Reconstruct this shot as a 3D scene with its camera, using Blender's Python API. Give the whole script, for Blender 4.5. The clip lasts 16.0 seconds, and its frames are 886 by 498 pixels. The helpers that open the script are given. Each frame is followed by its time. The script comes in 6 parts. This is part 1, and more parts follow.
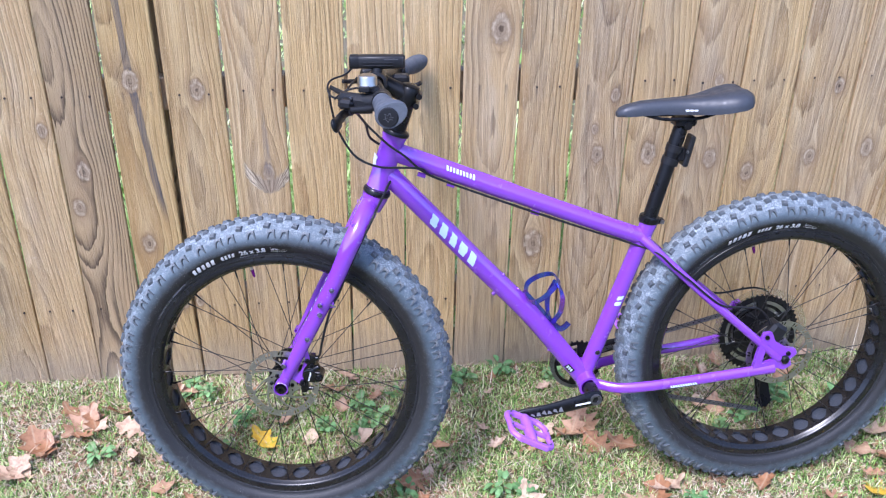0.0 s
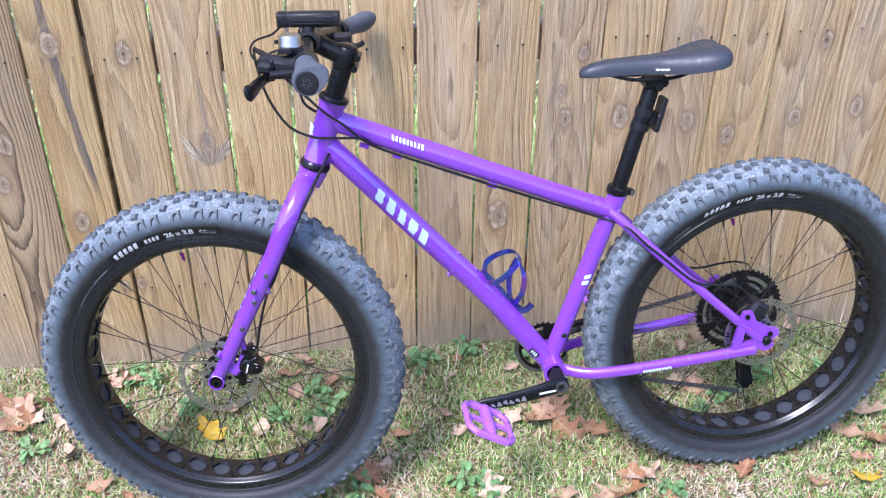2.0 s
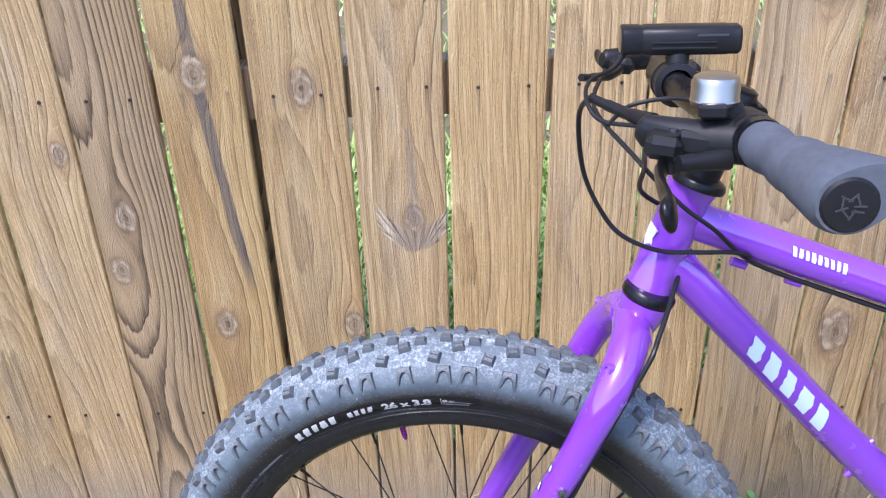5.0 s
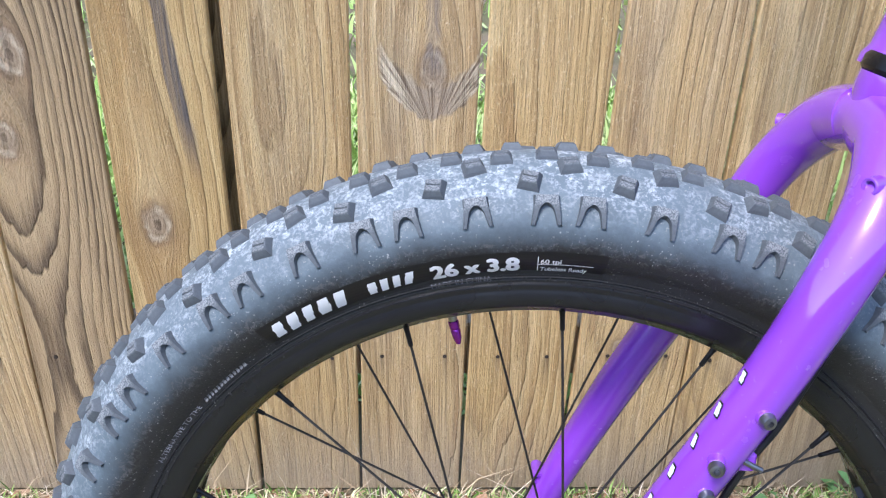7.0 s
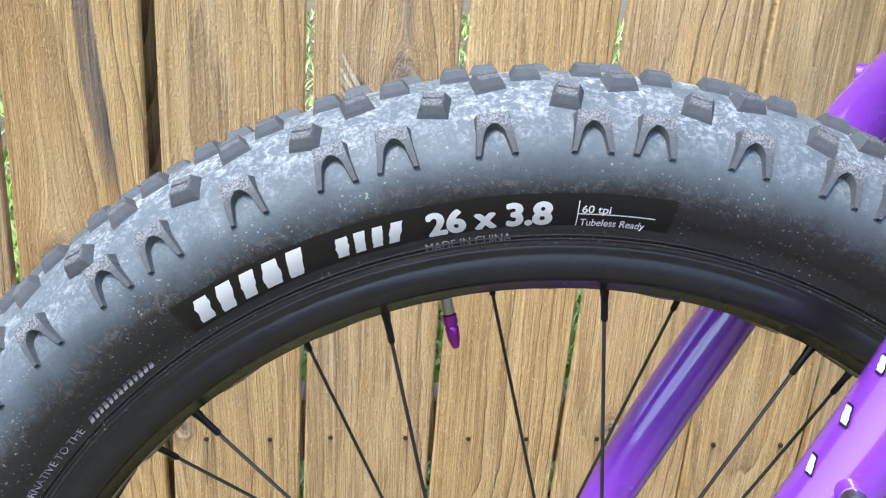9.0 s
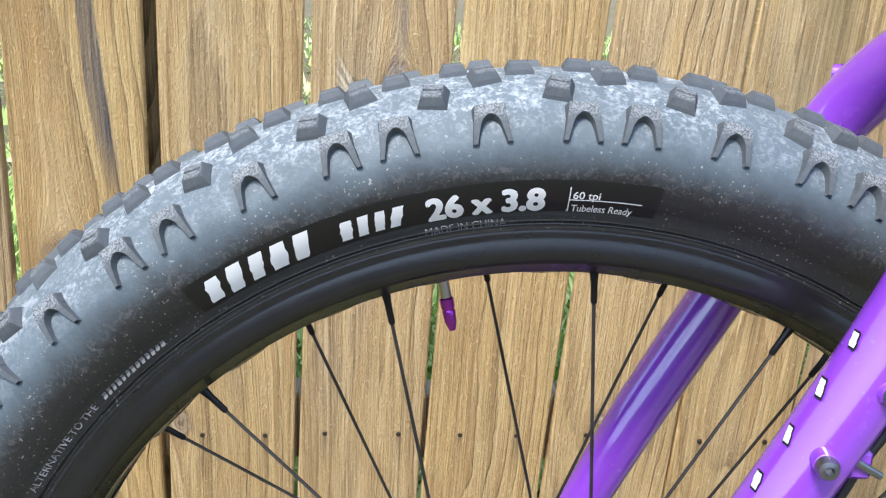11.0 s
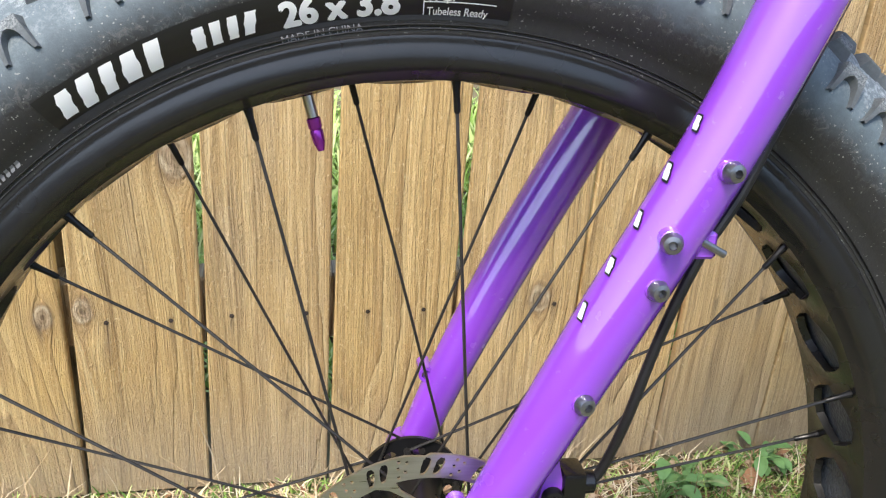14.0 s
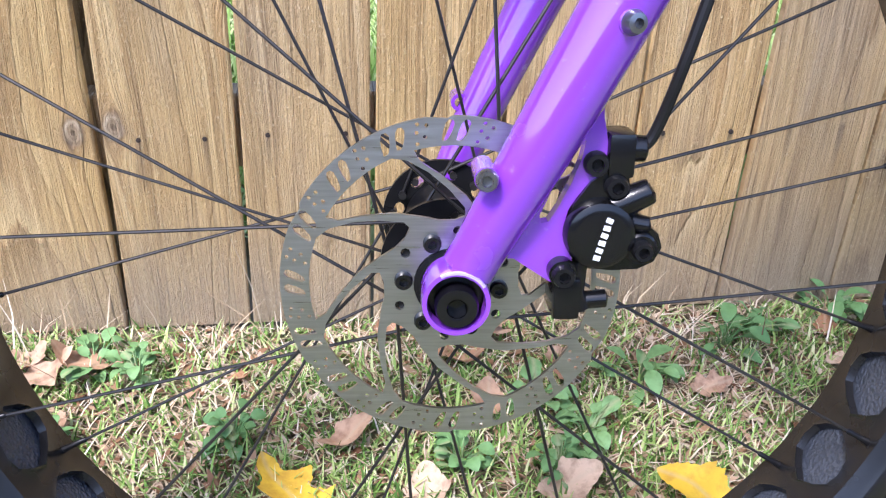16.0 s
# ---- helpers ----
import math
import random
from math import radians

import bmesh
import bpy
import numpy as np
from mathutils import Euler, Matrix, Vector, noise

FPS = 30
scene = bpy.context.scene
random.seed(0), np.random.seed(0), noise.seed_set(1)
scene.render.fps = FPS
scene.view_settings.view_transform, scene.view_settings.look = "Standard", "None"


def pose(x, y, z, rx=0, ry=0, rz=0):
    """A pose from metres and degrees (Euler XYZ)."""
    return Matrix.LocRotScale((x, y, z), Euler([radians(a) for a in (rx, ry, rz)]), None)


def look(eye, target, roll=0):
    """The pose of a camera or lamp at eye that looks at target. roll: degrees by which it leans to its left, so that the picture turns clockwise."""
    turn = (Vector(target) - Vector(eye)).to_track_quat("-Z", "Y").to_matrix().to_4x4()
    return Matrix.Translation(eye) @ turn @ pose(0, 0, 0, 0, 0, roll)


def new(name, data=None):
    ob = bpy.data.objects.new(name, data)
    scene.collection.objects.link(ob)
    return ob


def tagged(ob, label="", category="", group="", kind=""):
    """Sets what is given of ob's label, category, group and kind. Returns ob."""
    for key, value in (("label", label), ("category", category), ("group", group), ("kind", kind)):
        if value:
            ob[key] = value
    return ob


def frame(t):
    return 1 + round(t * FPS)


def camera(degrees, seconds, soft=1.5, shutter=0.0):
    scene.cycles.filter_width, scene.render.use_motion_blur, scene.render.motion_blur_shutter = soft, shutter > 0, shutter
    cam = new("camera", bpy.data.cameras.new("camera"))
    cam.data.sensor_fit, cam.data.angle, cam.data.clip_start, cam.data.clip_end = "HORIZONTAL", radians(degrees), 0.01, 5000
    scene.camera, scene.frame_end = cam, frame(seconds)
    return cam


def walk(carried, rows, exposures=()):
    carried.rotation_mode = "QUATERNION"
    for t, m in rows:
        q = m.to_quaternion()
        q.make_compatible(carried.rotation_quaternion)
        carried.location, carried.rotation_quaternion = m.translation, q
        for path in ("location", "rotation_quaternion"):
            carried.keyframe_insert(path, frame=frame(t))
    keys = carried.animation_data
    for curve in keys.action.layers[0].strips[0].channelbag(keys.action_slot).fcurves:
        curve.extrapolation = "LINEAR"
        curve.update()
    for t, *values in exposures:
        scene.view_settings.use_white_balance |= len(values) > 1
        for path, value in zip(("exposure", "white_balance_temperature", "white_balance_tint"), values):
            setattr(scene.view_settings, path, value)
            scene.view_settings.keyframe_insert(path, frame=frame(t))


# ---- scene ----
cam = camera(53.2, 16.0, soft=1.2)
PATH = [
    (0, (-0.122, -0.101, 1.565), (-0.023, 1.642, 0.588), -0.3),
    (0.5, (-0.117, -0.033, 1.544), (0.043, 1.696, 0.551), -0.4),
    (1, (-0.055, 0.026, 1.523), (0.11, 1.739, 0.504), -0.3),
    (1.5, (-0.027, 0.05, 1.516), (0.115, 1.749, 0.471), -0.5),
    (2, (-0.026, 0.057, 1.508), (0.085, 1.754, 0.456), -0.9),
    (2.5, (-0.006, 0.072, 1.498), (0.086, 1.767, 0.441), -1.3),
    (3, (0.029, 0.149, 1.476), (0.067, 1.849, 0.424), -2.1),
    (3.5, (-0.038, 0.294, 1.442), (-0.051, 1.998, 0.396), -2.5),
    (4, (-0.171, 0.458, 1.417), (-0.219, 2.174, 0.39), -2.8),
    (4.5, (-0.261, 0.593, 1.377), (-0.352, 2.308, 0.353), -3.1),
    (4.7, (-0.29, 0.67, 1.351), (-0.4, 2.382, 0.324), -3.2),
    (6.8, (-0.447, 1.024, 0.998), (-0.441, 2.738, -0.032), 0.2),
    (7, (-0.452, 1.043, 0.955), (-0.42, 2.772, -0.049), 0.6),
    (7.5, (-0.469, 1.103, 0.868), (-0.401, 2.87, -0.068), 1.5),
    (8, (-0.471, 1.143, 0.822), (-0.37, 2.959, -0.008), 2.1),
    (8.2, (-0.471, 1.149, 0.809), (-0.351, 2.981, 0.015), 2.5),
    (10.5, (-0.485, 1.128, 0.795), (-0.295, 2.992, 0.094), 3.3),
    (11, (-0.481, 1.122, 0.795), (-0.292, 2.985, 0.092), 3.6),
    (11.5, (-0.463, 1.122, 0.793), (-0.272, 2.976, 0.069), 3.5),
    (12, (-0.438, 1.122, 0.787), (-0.216, 2.961, 0.033), 3.5),
    (12.5, (-0.437, 1.118, 0.785), (-0.159, 2.937, 0.002), 3.5),
    (13, (-0.449, 1.117, 0.789), (-0.117, 2.923, -0.006), 3.6),
    (13.5, (-0.449, 1.107, 0.767), (-0.097, 2.899, -0.05), 3.6),
    (14, (-0.45, 1.093, 0.747), (-0.104, 2.871, -0.103), 3.3),
    (14.5, (-0.455, 1.08, 0.717), (-0.134, 2.845, -0.167), 3.2),
    (15, (-0.445, 1.071, 0.675), (-0.149, 2.818, -0.252), 3.0),
    (15.5, (-0.435, 1.074, 0.636), (-0.193, 2.812, -0.324), 1.9),
    (16, (-0.427, 1.085, 0.599), (-0.225, 2.823, -0.37), 1.3),
]
walk(cam, [(t, look(eye, target, roll)) for t, eye, target, roll in PATH],
     [(0.0, 1.5, 5600, 22), (2.5, 1.56, 5700, 22), (4.5, 1.52, 5900, 22), (7.5, 1.49, 6050, 14), (8.2, 1.55, 6350, 13), (10.5, 1.58, 6450, 11), (12.5, 1.62, 6850, 8), (14.0, 1.66, 7100, 9), (15.5, 1.71, 6250, 16), (16.0, 1.75, 5950, 20)])

# ---- light: bright overcast sky ----
world = bpy.data.worlds.new("sky")
scene.world = world
world.use_nodes = True
wn = world.node_tree.nodes
sky = wn.new("ShaderNodeTexSky")
sky.sky_type, sky.sun_disc = "NISHITA", False
sky.sun_elevation, sky.sun_rotation = radians(57.3), radians(215.9)
sky.air_density, sky.dust_density, sky.ozone_density = 1.0, 1.2, 1.0
wn["Background"].inputs["Strength"].default_value = 0.15
world.node_tree.links.new(sky.outputs[0], wn["Background"].inputs["Color"])
sun = new("sun", bpy.data.lights.new("sun", "SUN"))
sun.data.energy, sun.data.angle, sun.data.color = 1.55, radians(13), (1.0, 0.975, 0.94)
sun.matrix_world = look((-2.9, -4.0, 7.7), (0, 0, 0))


# ---- node helpers ----
def material(name, colour=(0.5, 0.5, 0.5), rough=0.5, metal=0.0, coat=0.0):
    m = bpy.data.materials.new(name)
    m.use_nodes = True
    b = m.node_tree.nodes["Principled BSDF"]
    b.inputs["Base Color"].default_value = (*colour, 1)
    b.inputs["Roughness"].default_value = rough
    b.inputs["Metallic"].default_value = metal
    b.inputs["Coat Weight"].default_value = coat
    return m


class Nodes:
    """Short forms for building a node tree."""

    def __init__(self, mat):
        self.tree = mat.node_tree
        self.bsdf = mat.node_tree.nodes["Principled BSDF"]

    def put(self, kind, ins=None, operation=None, data_type=None, blend_type=None, attribute=None):
        n = self.tree.nodes.new(kind)
        if operation:
            n.operation = operation
        if data_type:
            n.data_type = data_type
        if blend_type:
            n.blend_type = blend_type
        if attribute:
            n.attribute_type, n.attribute_name = "OBJECT", attribute
        for k, v in (ins or {}).items():
            if isinstance(v, bpy.types.NodeSocket):
                self.tree.links.new(v, n.inputs[k])
            else:
                n.inputs[k].default_value = v
        return n

    def math(self, op, a, b=0.0, c=None):
        ins = {0: a, 1: b}
        if c is not None:
            ins[2] = c
        return self.put("ShaderNodeMath", ins, operation=op).outputs[0]

    def mix(self, f, a, b, blend="MIX"):
        n = self.put("ShaderNodeMix", None, data_type="RGBA", blend_type=blend)
        for i, v in ((0, f), (6, a), (7, b)):
            if isinstance(v, bpy.types.NodeSocket):
                self.tree.links.new(v, n.inputs[i])
            elif i == 0:
                n.inputs[0].default_value = v
            else:
                n.inputs[i].default_value = (*v, 1)
        return n.outputs[2]

    def ramp(self, f, stops):
        n = self.put("ShaderNodeValToRGB", {0: f})
        e = n.color_ramp.elements
        while len(e) < len(stops):
            e.new(0.5)
        for el, (p, c) in zip(e, stops):
            el.position, el.color = p, (*(c if isinstance(c, tuple) else (c, c, c)), 1)
        return n.outputs[0]

    def noise(self, vec, scale, detail=4.0, rough=0.5, dist=0.0):
        return self.put("ShaderNodeTexNoise", {"Vector": vec, "Scale": scale, "Detail": detail, "Roughness": rough, "Distortion": dist}).outputs[0]

    def object_coords(self):
        return self.put("ShaderNodeTexCoord").outputs["Object"]

    def bump(self, height, strength, distance=0.002):
        n = self.put("ShaderNodeBump", {"Height": height, "Strength": strength, "Distance": distance})
        self.tree.links.new(n.outputs[0], self.bsdf.inputs["Normal"])

    def set(self, name, socket):
        self.tree.links.new(socket, self.bsdf.inputs[name])


# ---- mesh helpers ----
class Geo:
    """Collects faces for one mesh."""

    def __init__(self):
        self.v, self.f = [], []

    def add(self, verts, faces, m=None):
        n = len(self.v)
        self.v += [tuple(m @ Vector(p)) if m else tuple(p) for p in verts]
        self.f += [tuple(i + n for i in f) for f in faces]
        return self

    def sweep(self, pts, radii, seg=14, caps=True, squash=None, m=None):
        """A round bar along pts; radii one number or one a point; squash: flattening along the local second axis."""
        pts = [Vector(p) for p in pts]
        if not hasattr(radii, "__len__"):
            radii = [radii] * len(pts)
        tan = [(pts[min(i + 1, len(pts) - 1)] - pts[max(i - 1, 0)]).normalized() for i in range(len(pts))]
        a = tan[0].orthogonal().normalized() if abs(tan[0].y) > 0.9 else tan[0].cross(Vector((0, 1, 0))).normalized()
        verts, faces = [], []
        for i, (p, r, t) in enumerate(zip(pts, radii, tan)):
            a = (a - t * a.dot(t)).normalized()
            b = t.cross(a)
            s = squash[i] if squash else 1.0
            for k in range(seg):
                w = 2 * math.pi * k / seg
                verts.append(p + a * (r * math.cos(w)) + b * (r * s * math.sin(w)))
        for i in range(len(pts) - 1):
            for k in range(seg):
                q = (k + 1) % seg
                faces.append((i * seg + k, i * seg + q, (i + 1) * seg + q, (i + 1) * seg + k))
        if caps:
            faces.append(tuple(range(seg))[::-1])
            faces.append(tuple(range((len(pts) - 1) * seg, len(pts) * seg)))
        return self.add(verts, faces, m)

    def revolve(self, prof, seg=48, closed=False, m=None, a0=0.0, a1=2 * math.pi):
        """(radius, y) points turned round the y axis."""
        full = abs(a1 - a0 - 2 * math.pi) < 1e-6
        n, rows = len(prof), seg if full else seg + 1
        verts = []
        for i in range(rows):
            w = a0 + (a1 - a0) * i / seg
            verts += [(r * math.sin(w), y, r * math.cos(w)) for r, y in prof]
        faces = []
        for i in range(seg):
            j = (i + 1) % rows
            for k in range(n if closed else n - 1):
                q = (k + 1) % n
                faces.append((i * n + k, i * n + q, j * n + q, j * n + k))
        return self.add(verts, faces, m)

    def box(self, lo, hi, bevel=0.0, m=None, seg=1):
        bm = bmesh.new()
        bmesh.ops.create_cube(bm, size=1)
        for v in bm.verts:
            v.co = Vector([(l + h) / 2 + c * (h - l) for c, l, h in zip(v.co, lo, hi)])
        if bevel:
            bmesh.ops.bevel(bm, geom=bm.edges[:], offset=bevel, segments=seg, affect="EDGES", profile=0.6)
        bm.verts.index_update()
        self.add([v.co for v in bm.verts], [[v.index for v in f.verts] for f in bm.faces], m)
        bm.free()
        return self

    def weld(self, dist):
        """Joins points that lie together."""
        bm = bmesh.new()
        vs = [bm.verts.new(v) for v in self.v]
        for f in self.f:
            bm.faces.new([vs[i] for i in f])
        bmesh.ops.remove_doubles(bm, verts=bm.verts[:], dist=dist)
        bm.verts.index_update()
        self.v, self.f = [tuple(v.co) for v in bm.verts], [tuple(v.index for v in f.verts) for f in bm.faces]
        bm.free()

    def prism(self, outline, y0, y1, m=None, holes=()):
        """An (x, z) outline between two y; holes are outlines cut through it."""
        bm = bmesh.new()
        edges = []
        for loop in (outline, *holes):
            vs = [bm.verts.new((x, y0, z)) for x, z in loop]
            edges += [bm.edges.new((vs[i], vs[(i + 1) % len(vs)])) for i in range(len(vs))]
        bmesh.ops.triangle_fill(bm, use_beauty=True, use_dissolve=False, edges=edges, normal=(0, -1, 0))
        faces = bm.faces[:]
        ret = bmesh.ops.extrude_face_region(bm, geom=faces)
        for g in ret["geom"]:
            if isinstance(g, bmesh.types.BMVert):
                g.co.y = y1
        bmesh.ops.recalc_face_normals(bm, faces=bm.faces[:])
        bm.verts.index_update()
        self.add([v.co for v in bm.verts], [[v.index for v in f.verts] for f in bm.faces], m)
        bm.free()
        return self


def part(name, geo, mat, parent=None, label="", m=None, smooth=35):
    """Links a Geo (or a mesh) as one object under a thing or a part."""
    if isinstance(geo, Geo):
        me = bpy.data.meshes.new(name)
        me.from_pydata(geo.v, [], geo.f)
        me.materials.append(mat)
        if smooth:
            me.shade_smooth()
            me.set_sharp_from_angle(angle=radians(smooth))
    else:
        me = geo
    ob = new(name, me)
    if parent:
        ob.parent = parent
    if m is not None:
        ob.matrix_local = m
    if label:
        ob["label"] = label
    return ob


def curve(pts, n=8):
    """A smooth line through points (Catmull-Rom)."""
    pts = [Vector(p) for p in pts]
    out = []
    for i in range(len(pts) - 1):
        p0, p1, p2, p3 = pts[max(i - 1, 0)], pts[i], pts[i + 1], pts[min(i + 2, len(pts) - 1)]
        for k in range(n):
            t = k / n
            out.append(0.5 * (2 * p1 + (p2 - p0) * t + (2 * p0 - 5 * p1 + 4 * p2 - p3) * t * t + (3 * p1 - p0 - 3 * p2 + p3) * t ** 3))
    return out + [pts[-1]]

# ---- materials ----
def paint_material():
    m = material("purple_paint", (0.2, 0.05, 0.56), 0.2, 0.0, 1.0)
    m.node_tree.nodes["Principled BSDF"].inputs["Coat IOR"].default_value = 1.8
    n = Nodes(m)
    p = n.object_coords()
    c = n.mix(n.noise(p, 9, 3), (0.21, 0.044, 0.5), (0.26, 0.055, 0.58))
    dust = n.ramp(n.noise(p, 260, 2), [(0.68, 0.0), (0.8, 0.14)])
    n.set("Base Color", n.mix(dust, c, (0.42, 0.38, 0.5)))
    n.set("Roughness", n.ramp(n.noise(p, 40, 4), [(0.3, 0.16), (0.75, 0.3)]))
    n.bsdf.inputs["Coat Roughness"].default_value = 0.06
    return m


def rubber_material():
    """Dusty grey casing and tread, cleaner black band beside the rim; blue tone and pale crown partly hold sky light.
    """
    m = material("tyre_rubber", (0.03, 0.032, 0.036), 0.5)
    n = Nodes(m)
    p = n.object_coords()
    xyz = n.put("ShaderNodeSeparateXYZ", {0: p})
    x, y, z = xyz.outputs
    r = n.math("SQRT", n.math("ADD", n.math("MULTIPLY", x, x), n.math("MULTIPLY", z, z)))
    r = n.math("ADD", r, n.math("MULTIPLY", n.math("SUBTRACT", n.noise(p, 60, 5, 0.7), 0.5), 0.02))
    band = n.put("ShaderNodeMapRange", {0: r, 1: 0.312, 2: 0.331, 3: 0.0, 4: 1.0}).outputs[0]
    crown = n.put("ShaderNodeMapRange", {0: r, 1: 0.328, 2: 0.354, 3: 0.0, 4: 1.0}).outputs[0]
    fine = n.noise(p, 420, 4, 0.7)
    blotch = n.noise(p, 38, 5, 0.65)
    # blue-grey from dust and from reflected sky put into the colour
    grey = n.mix(blotch, (0.05, 0.071, 0.086), (0.122, 0.16, 0.183))
    c = n.mix(band, n.mix(fine, (0.012, 0.012, 0.0125), (0.026, 0.026, 0.027)), grey)
    scuff = n.math("MULTIPLY", n.ramp(n.math("ADD", n.math("MULTIPLY", fine, 0.45), n.math("MULTIPLY", n.noise(p, 150, 6, 0.75, 0.8), 0.6)), [(0.5, 0.0), (0.62, 1.0)]), crown)
    scuff = n.math("MULTIPLY", scuff, n.ramp(n.noise(p, 34, 4, 0.7), [(0.36, 0.15), (0.62, 1.0)]))
    # crown lightened in the colour, standing in for light from overhead
    c = n.mix(n.math("MULTIPLY", crown, 0.25), c, (0.22, 0.26, 0.28))
    c = n.mix(n.math("MULTIPLY", scuff, 0.85), c, (0.56, 0.6, 0.62))
    specks = n.ramp(n.noise(p, 620, 1), [(0.68, 0.0), (0.74, 0.6)])
    scar = n.math("MULTIPLY", n.ramp(n.noise(p, 210, 5, 0.7, 1.2), [(0.52, 0.0), (0.62, 0.8)]), n.put("ShaderNodeMapRange", {0: n.math("ABSOLUTE", n.math("SUBTRACT", r, 0.3155)), 1: 0.007, 2: 0.001, 3: 0.0, 4: 1.0}).outputs[0])
    c = n.mix(n.math("MULTIPLY", scar, 0.55), c, (0.13, 0.125, 0.115))
    c = n.mix(n.math("MULTIPLY", specks, n.ramp(blotch, [(0.4, 0.0), (0.6, 1.0)])), c, (0.4, 0.4, 0.37))
    n.set("Base Color", c)
    n.set("Roughness", n.mix(band, (0.5, 0.5, 0.5), (0.62, 0.62, 0.62)))
    n.bump(n.math("ADD", n.math("ADD", fine, n.math("MULTIPLY", blotch, 0.6)), n.math("MULTIPLY", scar, 0.8)), 0.35, 0.0012)
    return m


def knob_material():
    m = material("tread_knob_rubber", (0.03, 0.03, 0.032), 0.7)
    n = Nodes(m)
    p = n.object_coords()
    top = n.put("ShaderNodeSeparateXYZ", {0: p}).outputs[2]
    rnd = n.put("ShaderNodeObjectInfo").outputs["Random"]
    c = n.mix(n.noise(p, 300, 4, 0.7), (0.04, 0.047, 0.054), (0.115, 0.13, 0.142))
    worn = n.math("MULTIPLY", n.put("ShaderNodeMapRange", {0: top, 1: 0.004, 2: 0.0065, 3: 0.0, 4: 1.0}).outputs[0], n.ramp(n.noise(p, 900, 3), [(0.4, 0.0), (0.6, 0.75)]))
    c = n.mix(worn, c, (0.34, 0.36, 0.36))
    n.set("Base Color", n.mix(n.math("MULTIPLY", rnd, 0.3), c, (0.11, 0.125, 0.13)))
    n.bump(n.noise(p, 1500, 2), 0.4, 0.0006)
    return m


def tread_material():
    m = material("tread_rubber", (0.05, 0.05, 0.055), 0.7)
    n = Nodes(m)
    p = n.object_coords()
    n.set("Base Color", n.mix(n.noise(p, 300, 4, 0.7), (0.045, 0.053, 0.06), (0.13, 0.147, 0.158)))
    return m


def metal_dark(name, a, b, rough, scale=90, metal=0.2):
    m = material(name, a, rough, metal)
    n = Nodes(m)
    p = n.object_coords()
    n.set("Base Color", n.mix(n.noise(p, scale, 4, 0.6), a, b))
    n.set("Roughness", n.ramp(n.noise(p, scale * 0.4, 3), [(0.3, rough * 0.8), (0.7, min(1, rough * 1.25))]))
    n.bump(n.noise(p, 700, 2), 0.08, 0.0005)
    return m


def steel_material():
    m = material("brushed_steel", (0.42, 0.4, 0.37), 0.42, 1.0)
    n = Nodes(m)
    p = n.object_coords()
    q = n.put("ShaderNodeMapping", {0: p, 2: (0, radians(35), 0), 3: (40, 40, 900)}).outputs[0]
    g = n.noise(q, 1.0, 3, 0.6)
    n.set("Base Color", n.mix(g, (0.36, 0.36, 0.355), (0.64, 0.635, 0.62)))
    n.set("Roughness", n.ramp(g, [(0.2, 0.24), (0.8, 0.44)]))
    return m


def cage_material():
    m = material("oil_slick_alloy", (0.08, 0.05, 0.3), 0.25, 0.8)
    n = Nodes(m)
    p = n.object_coords()
    n.set("Base Color", n.ramp(n.noise(p, 22, 2), [(0.35, (0.05, 0.04, 0.16)), (0.48, (0.1, 0.08, 0.5)), (0.58, (0.08, 0.16, 0.5)), (0.7, (0.3, 0.1, 0.5))]))
    return m


